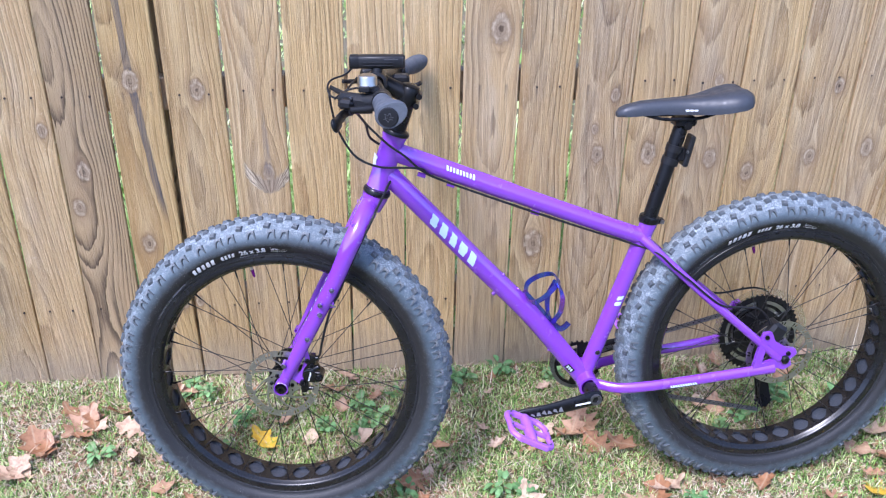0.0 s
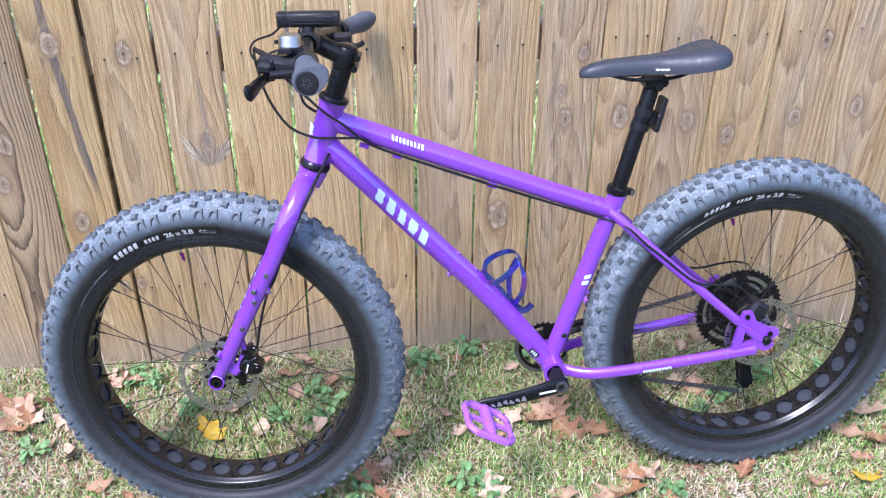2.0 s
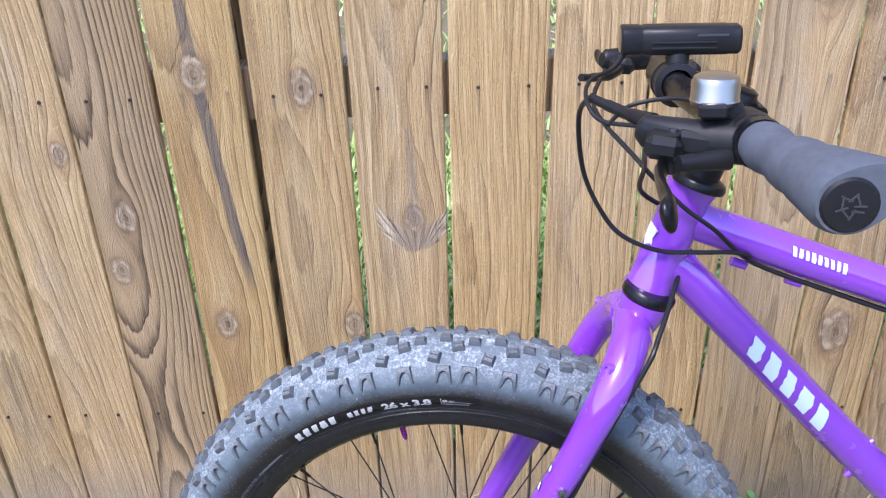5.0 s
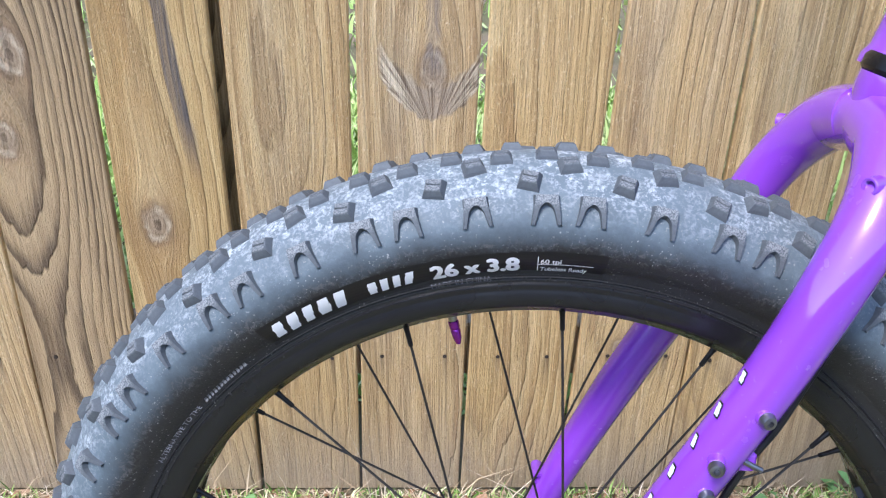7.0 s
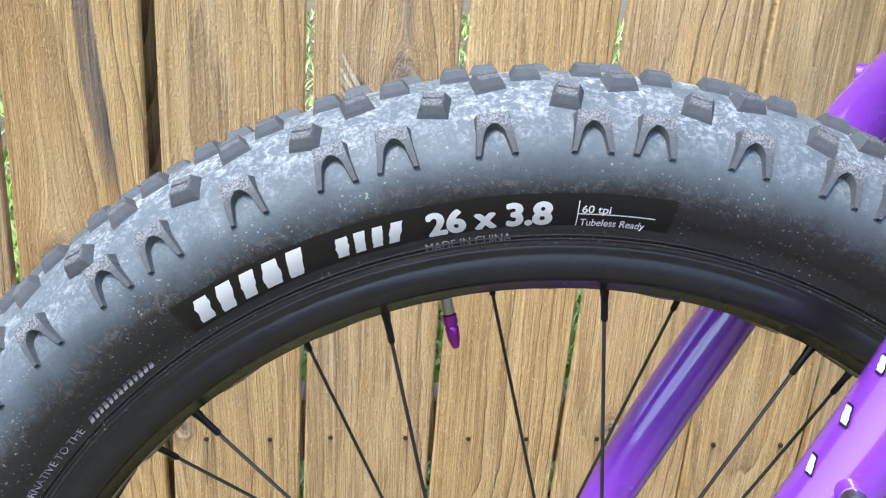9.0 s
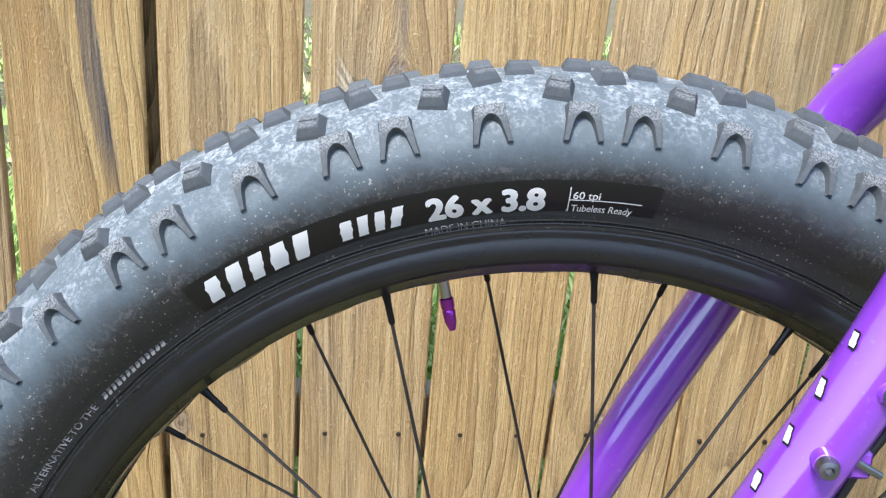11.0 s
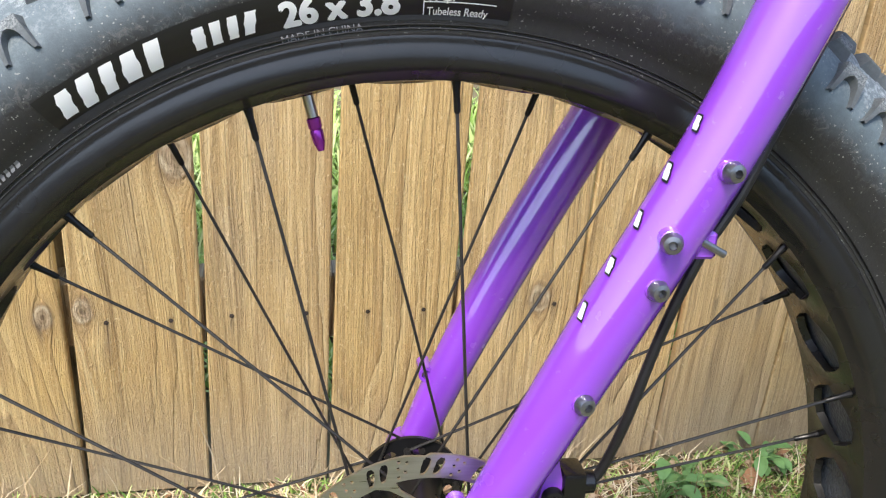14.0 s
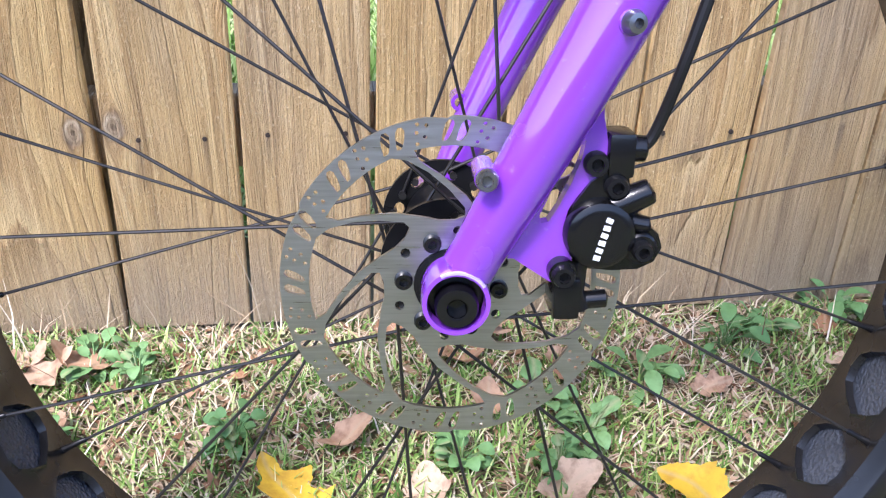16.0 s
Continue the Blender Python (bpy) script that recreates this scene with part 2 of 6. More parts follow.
def wood_material():
    """Weathered flat-sawn fence board: growth rings cut at a slant, flowing round the knots that each board names."""
    m = material("fence_wood", (0.4, 0.28, 0.17), 0.8)
    n = Nodes(m)
    p = n.object_coords()
    x, y, z = n.put("ShaderNodeSeparateXYZ", {0: p}).outputs
    rnd = n.put("ShaderNodeObjectInfo").outputs["Random"]
    shift = n.math("MULTIPLY", rnd, 37.0)

    def attr(key):
        return n.put("ShaderNodeSeparateXYZ", {0: n.put("ShaderNodeAttribute", None, attribute=key).outputs["Vector"]}).outputs

    def field(vx, fx, fz, detail=3, rough=0.55):
        v = n.put("ShaderNodeCombineXYZ", {0: n.math("MULTIPLY", vx, fx), 1: shift, 2: n.math("MULTIPLY", z, fz)}).outputs[0]
        return n.noise(v, 1.0, detail, rough)

    def clamp(v):
        return n.put("ShaderNodeClamp", {0: v}).outputs[0]

    def span(v, a, b, c=0.0, d=1.0):
        return n.put("ShaderNodeMapRange", {0: v, 1: a, 2: b, 3: c, 4: d}).outputs[0]

    tone = n.put("ShaderNodeAttribute", None, attribute="tone").outputs["Fac"]
    wob = field(x, 9.0, 2.6)
    psi = n.math("ADD", x, n.math("MULTIPLY", n.math("SUBTRACT", wob, 0.5), 0.015))
    knot = None
    for key in ("knot_a", "knot_b", "knot_c"):
        k = attr(key)
        dx, dz = n.math("SUBTRACT", x, k[0]), n.math("MULTIPLY", n.math("SUBTRACT", z, k[2]), 0.66)
        size = n.math("ADD", k[1], 1e-5)
        rr = n.math("MULTIPLY", size, size)
        d2 = n.math("ADD", n.math("MULTIPLY", dx, dx), n.math("MULTIPLY", dz, dz))
        slow = n.math("ADD", n.math("MULTIPLY", dx, dx), n.math("MULTIPLY", n.math("MULTIPLY", dz, dz), 0.3))
        psi = n.math("SUBTRACT", psi, n.math("DIVIDE", n.math("MULTIPLY", n.math("MULTIPLY", rr, 1.15), dx), n.math("ADD", slow, n.math("MULTIPLY", rr, 0.3))))
        kd = n.math("DIVIDE", n.math("SQRT", d2), size)
        knot = kd if knot is None else n.math("MINIMUM", knot, kd)
    knot = n.math("ADD", knot, n.math("MULTIPLY", n.math("SUBTRACT", n.noise(p, 55, 4, 0.65), 0.5), 0.9))
    # ring distance from a pith that wanders behind the face
    pith = n.math("MULTIPLY", n.math("SUBTRACT", n.math("FRACT", n.math("MULTIPLY", rnd, 7.31)), 0.5), 0.09)
    u = n.math("SUBTRACT", psi, pith)
    depth = n.math("ADD", 0.015, n.math("MULTIPLY", field(0.0, 0.0, 0.8, 2), 0.17))
    dist = n.math("SQRT", n.math("ADD", n.math("MULTIPLY", u, u), n.math("MULTIPLY", depth, depth)))
    phase = n.math("ADD", n.math("MULTIPLY", dist, span(tone, 0.35, 0.1, 125.0, 200.0)), n.math("ADD", n.math("MULTIPLY", field(psi, 30, 3.5), 1.2), n.math("MULTIPLY", field(psi, 160, 22, 2), 0.35)))
    saw = n.math("FRACT", phase)
    late = n.ramp(saw, [(0.0, 0.0), (0.45, 0.12), (0.8, 0.75), (0.92, 1.0), (0.985, 0.15)])
    late = n.math("MULTIPLY", late, span(field(psi, 40, 1.6, 4), 0.34, 0.62, 0.2, 1.0))
    fibre = field(psi, 750, 10.0, 3, 0.65)
    stripes = field(psi, 230, 2.2, 4, 0.65)
    broad = field(psi, 24, 0.9, 3)
    patch = n.noise(n.put("ShaderNodeCombineXYZ", {0: n.math("MULTIPLY", x, 13.0), 1: shift, 2: n.math("MULTIPLY", z, 3.2)}).outputs[0], 1.0, 5, 0.65)
    speck = n.noise(n.put("ShaderNodeCombineXYZ", {0: n.math("MULTIPLY", x, 420.0), 1: shift, 2: n.math("MULTIPLY", z, 210.0)}).outputs[0], 1.0, 3, 0.7)
    sap = n.mix(broad, (0.6, 0.405, 0.185), (0.84, 0.62, 0.335))
    sap = n.mix(span(field(psi, 17, 0.8, 3), 0.5, 0.68, 0.0, 0.6), sap, (0.5, 0.29, 0.125))
    warm = n.mix(clamp(n.math("ADD", n.math("MULTIPLY", stripes, 1.5), -0.1)), (0.37, 0.235, 0.11), sap)
    grey = n.mix(clamp(n.math("ADD", n.math("MULTIPLY", stripes, 1.7), -0.25)), (0.28, 0.2, 0.122), (0.65, 0.495, 0.325))
    heartwood = n.math("SUBTRACT", span(n.math("ABSOLUTE", x), 0.01, 0.065, 0.5, 0.0), 0.1)
    weather = clamp(n.math("ADD", n.math("ADD", n.math("SUBTRACT", 0.62, tone), heartwood), n.math("MULTIPLY", n.math("SUBTRACT", patch, 0.5), 3.0)))
    c = n.mix(weather, warm, grey)
    dark = n.mix(weather, (0.25, 0.14, 0.062), (0.115, 0.08, 0.055))
    c = n.mix(n.math("MULTIPLY", late, n.math("SUBTRACT", 0.85, n.math("MULTIPLY", tone, 0.34))), c, dark)
    c = n.mix(n.math("MULTIPLY", span(fibre, 0.5, 0.36), 0.34), c, (0.11, 0.07, 0.038))
    c = n.mix(n.math("MULTIPLY", span(stripes, 0.43, 0.33), 0.3), c, (0.14, 0.088, 0.048))
    c = n.mix(n.math("MULTIPLY", span(stripes, 0.58, 0.68), 0.28), c, (0.9, 0.73, 0.48))
    c = n.mix(n.math("MULTIPLY", span(fibre, 0.54, 0.68), 0.32), c, (0.9, 0.73, 0.47))
    c = n.mix(n.math("MULTIPLY", span(speck, 0.6, 0.72), 0.62), c, (0.9, 0.76, 0.54))
    c = n.mix(n.math("MULTIPLY", span(speck, 0.4, 0.3), 0.42), c, (0.12, 0.075, 0.042))
    c = n.mix(n.math("MULTIPLY", n.ramp(saw, [(0.0, 0.7), (0.12, 0.55), (0.4, 0.0)]), span(field(psi, 18, 1.3, 3), 0.45, 0.65, 0.0, 0.55)), c, (0.84, 0.69, 0.44))
    blotch = n.noise(n.put("ShaderNodeCombineXYZ", {0: n.math("MULTIPLY", x, 20.0), 1: shift, 2: n.math("MULTIPLY", z, 9.0)}).outputs[0], 1.0, 4, 0.6)
    c = n.mix(span(blotch, 0.55, 0.75, 0.0, 0.3), c, (0.42, 0.25, 0.11))
    c = n.mix(span(tone, 0.35, 0.1, 0.0, 0.7), c, n.mix(clamp(n.math("MULTIPLY", late, 1.5)), n.mix(stripes, (0.33, 0.225, 0.12), (0.54, 0.385, 0.22)), (0.085, 0.052, 0.028)))
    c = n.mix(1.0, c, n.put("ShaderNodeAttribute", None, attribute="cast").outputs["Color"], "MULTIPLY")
    # knots: dark rim, pale collar, brown rings, small hollow
    rings = n.math("FRACT", n.math("MULTIPLY", knot, 3.3))
    eye = n.mix(n.ramp(rings, [(0.2, 0.0), (0.8, 0.5), (0.95, 0.1)]), (0.4, 0.3, 0.195), (0.19, 0.125, 0.075))
    eye = n.mix(n.math("MULTIPLY", span(knot, 0.6, 0.85), span(n.noise(p, 60, 3), 0.4, 0.6)), eye, (0.7, 0.58, 0.41))
    eye = n.mix(n.math("MULTIPLY", span(knot, 0.34, 0.2), span(n.noise(p, 31, 2), 0.45, 0.6)), eye, (0.07, 0.045, 0.03))
    c = n.mix(n.math("MULTIPLY", n.math("MULTIPLY", span(knot, 2.6, 1.1), span(knot, 0.9, 1.1)), 0.4), c, (0.27, 0.17, 0.09))
    c = n.mix(n.math("MULTIPLY", span(knot, 1.45, 1.0), 0.6), c, (0.17, 0.105, 0.06))
    c = n.mix(n.math("MULTIPLY", span(knot, 1.15, 0.8), 0.74), c, eye)
    # fan of cross grain round one knot, with a grey streak above it
    f = attr("fan")
    fx, fz = n.math("SUBTRACT", x, f[0]), n.math("SUBTRACT", z, f[2])
    q2 = n.math("MULTIPLY", n.math("MULTIPLY", fx, fx), n.math("DIVIDE", 1.0, n.math("ADD", n.math("MULTIPLY", f[1], f[1]), 1e-6)))
    wig = n.math("MULTIPLY", n.math("SUBTRACT", n.noise(p, 90, 4), 0.5), 0.025)
    lower = span(n.math("SUBTRACT", n.math("ADD", fz, wig), n.math("SUBTRACT", n.math("MULTIPLY", q2, 0.055), 0.045)), 0.0, 0.006)
    upper = span(n.math("SUBTRACT", n.math("ADD", n.math("MULTIPLY", q2, 0.05), 0.004), n.math("ADD", fz, wig)), 0.0, 0.012)
    fan = n.math("MULTIPLY", n.math("MULTIPLY", lower, upper), span(q2, 1.0, 0.8))
    vein = n.noise(n.put("ShaderNodeCombineXYZ", {0: n.math("MULTIPLY", n.math("ARCTAN2", fx, n.math("ADD", fz, 0.06)), 24.0), 1: shift, 2: n.math("MULTIPLY", q2, 1.5)}).outputs[0], 1.0, 4, 0.7)
    fanc = n.mix(span(vein, 0.4, 0.58), (0.16, 0.11, 0.07), n.mix(span(q2, 0.02, 0.4), (0.42, 0.33, 0.23), (0.8, 0.68, 0.48)))
    c = n.mix(n.math("MULTIPLY", fan, n.math("ADD", 0.62, n.math("MULTIPLY", speck, 0.6))), c, fanc)
    tail = n.math("MULTIPLY", n.math("MULTIPLY", span(n.math("ADD", n.math("ABSOLUTE", n.math("ADD", fx, n.math("MULTIPLY", wig, 0.3))), n.math("MULTIPLY", fz, 0.04)), 0.013, 0.007), span(fz, 0.0, 0.02)), n.math("MULTIPLY", span(fz, 0.19, 0.15), span(stripes, 0.7, 0.4, 0.25, 1.0)))
    c = n.mix(n.math("MULTIPLY", tail, 0.75), c, (0.19, 0.165, 0.15))
    # long blue-grey stain on the board that has one
    s = attr("streak")
    bend = n.math("MULTIPLY", n.math("SUBTRACT", 0.885, z), n.math("MULTIPLY", span(z, 0.885, 0.88), 0.075))
    off = n.math("ABSOLUTE", n.math("SUBTRACT", n.math("ADD", x, n.math("MULTIPLY", n.math("SUBTRACT", wob, 0.5), 0.02)), n.math("ADD", s[0], bend)))
    stain = n.math("MULTIPLY", span(n.math("SUBTRACT", n.math("MULTIPLY", s[1], n.math("ADD", n.math("MULTIPLY", stripes, 1.5), n.math("SUBTRACT", n.math("MULTIPLY", patch, 1.4), 0.4))), off), 0.0, 0.002), n.math("MULTIPLY", span(stripes, 0.66, 0.42, 0.45, 1.0), span(z, s[2], n.math("ADD", s[2], 0.08))))
    stain = n.math("MULTIPLY", stain, span(knot, 1.0, 1.15))
    c = n.mix(n.math("MULTIPLY", stain, 0.88), c, (0.085, 0.08, 0.085))
    # rust runs below the nails
    for key in ("nails_low", "nails_high"):
        a = attr(key)
        for i in (0, 1):
            d = n.math("ABSOLUTE", n.math("SUBTRACT", x, a[i]))
            below = n.math("SUBTRACT", a[2], z)
            run = n.math("MULTIPLY", span(d, 0.0042, 0.0015), n.math("MULTIPLY", span(below, -0.006, 0.0), span(n.math("ADD", below, n.math("MULTIPLY", stripes, 0.06)), 0.085, 0.02)))
            c = n.mix(n.math("MULTIPLY", run, 0.6), c, (0.085, 0.06, 0.045))
    scuff = n.math("MULTIPLY", span(n.noise(n.put("ShaderNodeCombineXYZ", {0: n.math("MULTIPLY", x, 26.0), 1: shift, 2: n.math("MULTIPLY", z, 190.0)}).outputs[0], 1.0, 3, 0.6), 0.68, 0.73), span(patch, 0.55, 0.7))
    c = n.mix(n.math("MULTIPLY", scuff, 0.6), c, (0.72, 0.62, 0.5))
    splash = span(n.math("ADD", z, n.math("MULTIPLY", n.math("SUBTRACT", patch, 0.5), 0.25)), 0.16, 0.02, 0.0, 0.55)
    c = n.mix(splash, c, n.mix(speck, (0.2, 0.16, 0.12), (0.46, 0.4, 0.32)))
    n.set("Base Color", c)
    n.set("Roughness", n.ramp(fibre, [(0.3, 0.9), (0.7, 0.6)]))
    n.bump(n.math("ADD", n.math("ADD", n.math("MULTIPLY", fibre, 0.7), n.math("MULTIPLY", speck, 0.7)), n.math("MULTIPLY", late, 0.6)), 1.0, 0.0035)
    return m


def lawn_material():
    m = material("lawn_earth", (0.12, 0.1, 0.05), 1.0)
    n = Nodes(m)
    p = n.object_coords()
    a = n.noise(p, 3.0, 5, 0.6)
    b = n.noise(p, 60, 6, 0.8)
    c = n.mix(n.ramp(a, [(0.4, 0.0), (0.6, 1.0)]), n.mix(b, (0.06, 0.042, 0.025), (0.34, 0.26, 0.16)), n.mix(b, (0.045, 0.05, 0.02), (0.26, 0.24, 0.11)))
    n.set("Base Color", c)
    n.bump(b, 0.8, 0.01)
    return m


def blade_material(name, stops):
    m = material(name, (0.1, 0.15, 0.04), 0.7)
    n = Nodes(m)
    isl = n.put("ShaderNodeNewGeometry").outputs["Random Per Island"]
    n.set("Base Color", n.ramp(isl, stops))
    n.bsdf.inputs["Specular IOR Level"].default_value = 0.25
    return m


def leaf_material(name, a, b, dark):
    m = material(name, a, 0.65)
    n = Nodes(m)
    p = n.object_coords()
    rnd = n.put("ShaderNodeObjectInfo").outputs["Random"]
    c = n.mix(rnd, a, b)
    c = n.mix(n.ramp(n.noise(p, 60, 4, 0.6), [(0.45, 0.0), (0.75, 0.8)]), c, dark)
    x = n.put("ShaderNodeSeparateXYZ", {0: p}).outputs[1]
    vein = n.ramp(n.math("ABSOLUTE", x), [(0.0, 1.0), (0.0016, 0.0)])
    n.set("Base Color", n.mix(n.math("MULTIPLY", vein, 0.4), c, (0.5, 0.4, 0.26)))
    n.bump(n.noise(p, 150, 4), 0.3, 0.002)
    return m


PURPLE = paint_material()
BLACK = metal_dark("black_anodised", (0.006, 0.006, 0.007), (0.013, 0.013, 0.014), 0.3)
SATIN = metal_dark("satin_black_rim", (0.007, 0.007, 0.0075), (0.013, 0.013, 0.014), 0.26, 90, 0.0)
SATIN.node_tree.nodes["Principled BSDF"].inputs["Specular IOR Level"].default_value = 0.5
GLOSS = metal_dark("gloss_black_alloy", (0.003, 0.003, 0.0035), (0.007, 0.007, 0.008), 0.2, 120, 0.0)
PLASTIC = metal_dark("black_plastic", (0.008, 0.008, 0.009), (0.018, 0.018, 0.02), 0.4, 60, 0.0)
GREYRUBBER = metal_dark("dusty_grip_rubber", (0.055, 0.063, 0.078), (0.11, 0.123, 0.145), 0.75, 160, 0.0)
SADDLESKIN = metal_dark("saddle_cover", (0.03, 0.033, 0.042), (0.045, 0.05, 0.06), 0.45, 200, 0.0)
for dark in (BLACK, PLASTIC):
    dark.node_tree.nodes["Principled BSDF"].inputs["Specular IOR Level"].default_value = 0.3
CLEAR = material("clear_plastic", (0.9, 0.9, 0.9), 0.12)
CLEAR.node_tree.nodes["Principled BSDF"].inputs["Transmission Weight"].default_value = 1.0
RUBBER, KNOBRUBBER, TREAD = rubber_material(), knob_material(), tread_material()
STEEL = steel_material()
CHROME = material("polished_steel", (0.5, 0.47, 0.42), 0.3, 1.0)
SPOKE = metal_dark("spoke_steel", (0.03, 0.028, 0.027), (0.075, 0.07, 0.066), 0.35, 60, 0.7)
BOLT = metal_dark("bolt_steel", (0.16, 0.165, 0.18), (0.3, 0.3, 0.32), 0.3, 200, 0.9)
STRIP = metal_dark("rim_strip", (0.035, 0.042, 0.056), (0.065, 0.076, 0.096), 0.45, 300, 0.0)
strip_n = Nodes(STRIP)
strip_n.bump(strip_n.put("ShaderNodeTexVoronoi", {"Vector": strip_n.object_coords(), "Scale": 420.0}).outputs[0], 0.7, 0.0012)
WHITE = material("white_print", (0.86, 0.86, 0.85), 0.5)
DIMINK = material("dim_grey_print", (0.05, 0.05, 0.055), 0.4)
PATCHBLACK = material("black_print", (0.007, 0.007, 0.008), 0.45)
ICE = material("pale_blue_decal", (0.62, 0.75, 0.78), 0.4)
GREYINK = material("grey_print", (0.2, 0.2, 0.21), 0.5)
MAGENTA = metal_dark("purple_anodised", (0.32, 0.03, 0.36), (0.38, 0.05, 0.42), 0.25, 60, 0.7)
PEDAL = metal_dark("violet_nylon", (0.36, 0.11, 0.62), (0.45, 0.16, 0.7), 0.45, 60, 0.0)
CAGE = cage_material()
WOOD, EARTH = wood_material(), lawn_material()
WORN = metal_dark("chipped_paint", (0.5, 0.36, 0.55), (0.72, 0.66, 0.7), 0.4, 900, 0.3)
NAIL = material("rusty_nail", (0.03, 0.02, 0.015), 0.8)
GRASS = blade_material("grass_blades", [(0.0, (0.055, 0.12, 0.022)), (0.35, (0.17, 0.31, 0.06)), (0.7, (0.36, 0.5, 0.14)), (0.88, (0.55, 0.62, 0.26)), (1.0, (0.74, 0.72, 0.42))])
STRAW = blade_material("dry_grass", [(0.0, (0.2, 0.12, 0.07)), (0.3, (0.46, 0.34, 0.2)), (0.62, (0.62, 0.5, 0.34)), (1.0, (0.8, 0.71, 0.55))])
# brighter copy of the grass colours: sunlight beyond the fence is put into them
BEYOND = blade_material("sunlit_grass_blades", [(0.0, (0.22, 0.38, 0.08)), (0.5, (0.4, 0.55, 0.17)), (1.0, (0.68, 0.74, 0.38))])
LITTER = blade_material("leaf_crumbs", [(0.0, (0.16, 0.07, 0.035)), (0.4, (0.34, 0.19, 0.1)), (0.75, (0.5, 0.34, 0.22)), (1.0, (0.62, 0.5, 0.36))])
OAK = leaf_material("dry_oak_leaf", (0.36, 0.17, 0.075), (0.64, 0.47, 0.32), (0.16, 0.065, 0.03))
YELLOW = leaf_material("yellow_leaf", (0.72, 0.46, 0.03), (0.8, 0.55, 0.05), (0.5, 0.26, 0.03))
WEED = leaf_material("weed_leaf", (0.13, 0.28, 0.09), (0.2, 0.36, 0.13), (0.09, 0.18, 0.05))

# ---- ground ----
def swell(x, y):
    return 0.012 * noise.noise((x * 1.3, y * 1.3, 0.0)) + 0.006 * noise.noise((x * 5, y * 5, 3.0))


g = Geo()
xs = [-60, -20, -6, -2] + [-1.6 + 0.05 * i for i in range(72)] + [2.4, 6, 20, 60]
ys = [-60, -20, -6, -1, 0.3] + [0.6 + 0.05 * i for i in range(32)] + [2.6, 4, 8, 20, 60]
g.add([(x, y, swell(x, y)) for y in ys for x in xs],
      [(j * len(xs) + i, j * len(xs) + i + 1, (j + 1) * len(xs) + i + 1, (j + 1) * len(xs) + i) for j in range(len(ys) - 1) for i in range(len(xs) - 1)])
ground = tagged(part("ground", g, EARTH, smooth=180), "lawn soil under short patchy autumn grass", "ground", kind="structure")

# ---- fence ----
FENCE_Y = 1.985
fence = tagged(new("fence"), "weathered tan wooden board fence with narrow gaps", "fence", kind="structure")
SEAM_LOW = [-1.71, -1.565, -1.42, -1.275, -1.13, -0.985, -0.838, -0.692, -0.55, -0.407, -0.266, -0.112, 0.024, 0.171, 0.312, 0.455, 0.592, 0.732, 0.88, 1.035, 1.18, 1.325, 1.47, 1.615, 1.76, 1.905]
SEAM_TOP = [-1.67, -1.525, -1.38, -1.235, -1.09, -0.949, -0.811, -0.672, -0.527, -0.383, -0.232, -0.093, 0.05, 0.191, 0.332, 0.478, 0.616, 0.75, 0.889, 1.044, 1.19, 1.335, 1.48, 1.625, 1.77, 1.915]
TONE = [0.7, 0.6, 0.8, 0.6, 0.75, 0.1, 0.85, 0.8, 0.85, 0.95, 0.8, 0.7, 0.6, 0.45, 0.5, 0.55, 0.5, 0.6, 0.55, 0.65, 0.6, 0.55, 0.6, 0.5, 0.6]
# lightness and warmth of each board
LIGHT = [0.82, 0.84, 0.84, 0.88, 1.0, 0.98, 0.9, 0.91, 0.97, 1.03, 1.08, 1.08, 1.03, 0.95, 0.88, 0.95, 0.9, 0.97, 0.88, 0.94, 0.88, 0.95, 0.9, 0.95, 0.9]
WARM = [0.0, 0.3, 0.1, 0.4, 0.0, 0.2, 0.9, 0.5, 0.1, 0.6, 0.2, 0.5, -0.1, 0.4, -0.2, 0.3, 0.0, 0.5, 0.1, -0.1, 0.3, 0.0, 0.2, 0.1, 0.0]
# how wide each seam stands open
OPEN = [1.0, 0.8, 0.7, 0.9, 0.8, 0.5, 1.15, 1.0, 0.95, 0.9, 1.0, 0.55, 0.9, 0.9, 0.85, 0.55, 0.5, 0.45, 0.6, 0.7, 0.8, 0.6, 0.7, 0.8, 0.9, 1.0]
# (x, height, size) of the knots
KNOTS = [(-0.908, 0.652, 0.016), (-0.937, 0.552, 0.015), (-0.752, 0.885, 0.018), (-0.779, 0.442, 0.016), (-0.713, 0.251, 0.009), (-0.598, 0.858, 0.016), (-0.561, 0.433, 0.016), (-0.672, 0.256, 0.01),
         (-0.447, 0.636, 0.014), (-0.156, 0.252, 0.012), (-0.201, 0.257, 0.009), (0.138, 0.992, 0.022), (0.24, 0.404, 0.024), (0.396, 0.662, 0.014), (0.43, 0.82, 0.011), (0.385, 0.73, 0.009),
         (0.53, 0.66, 0.018), (0.695, 0.641, 0.016), (0.80, 0.6, 0.016), (-0.986, 0.764, 0.012), (0.96, 0.64, 0.014), (1.0, 0.83, 0.012), (1.11, 0.66, 0.015), (-1.2, 0.6, 0.014), (0.69, 0.85, 0.01)]
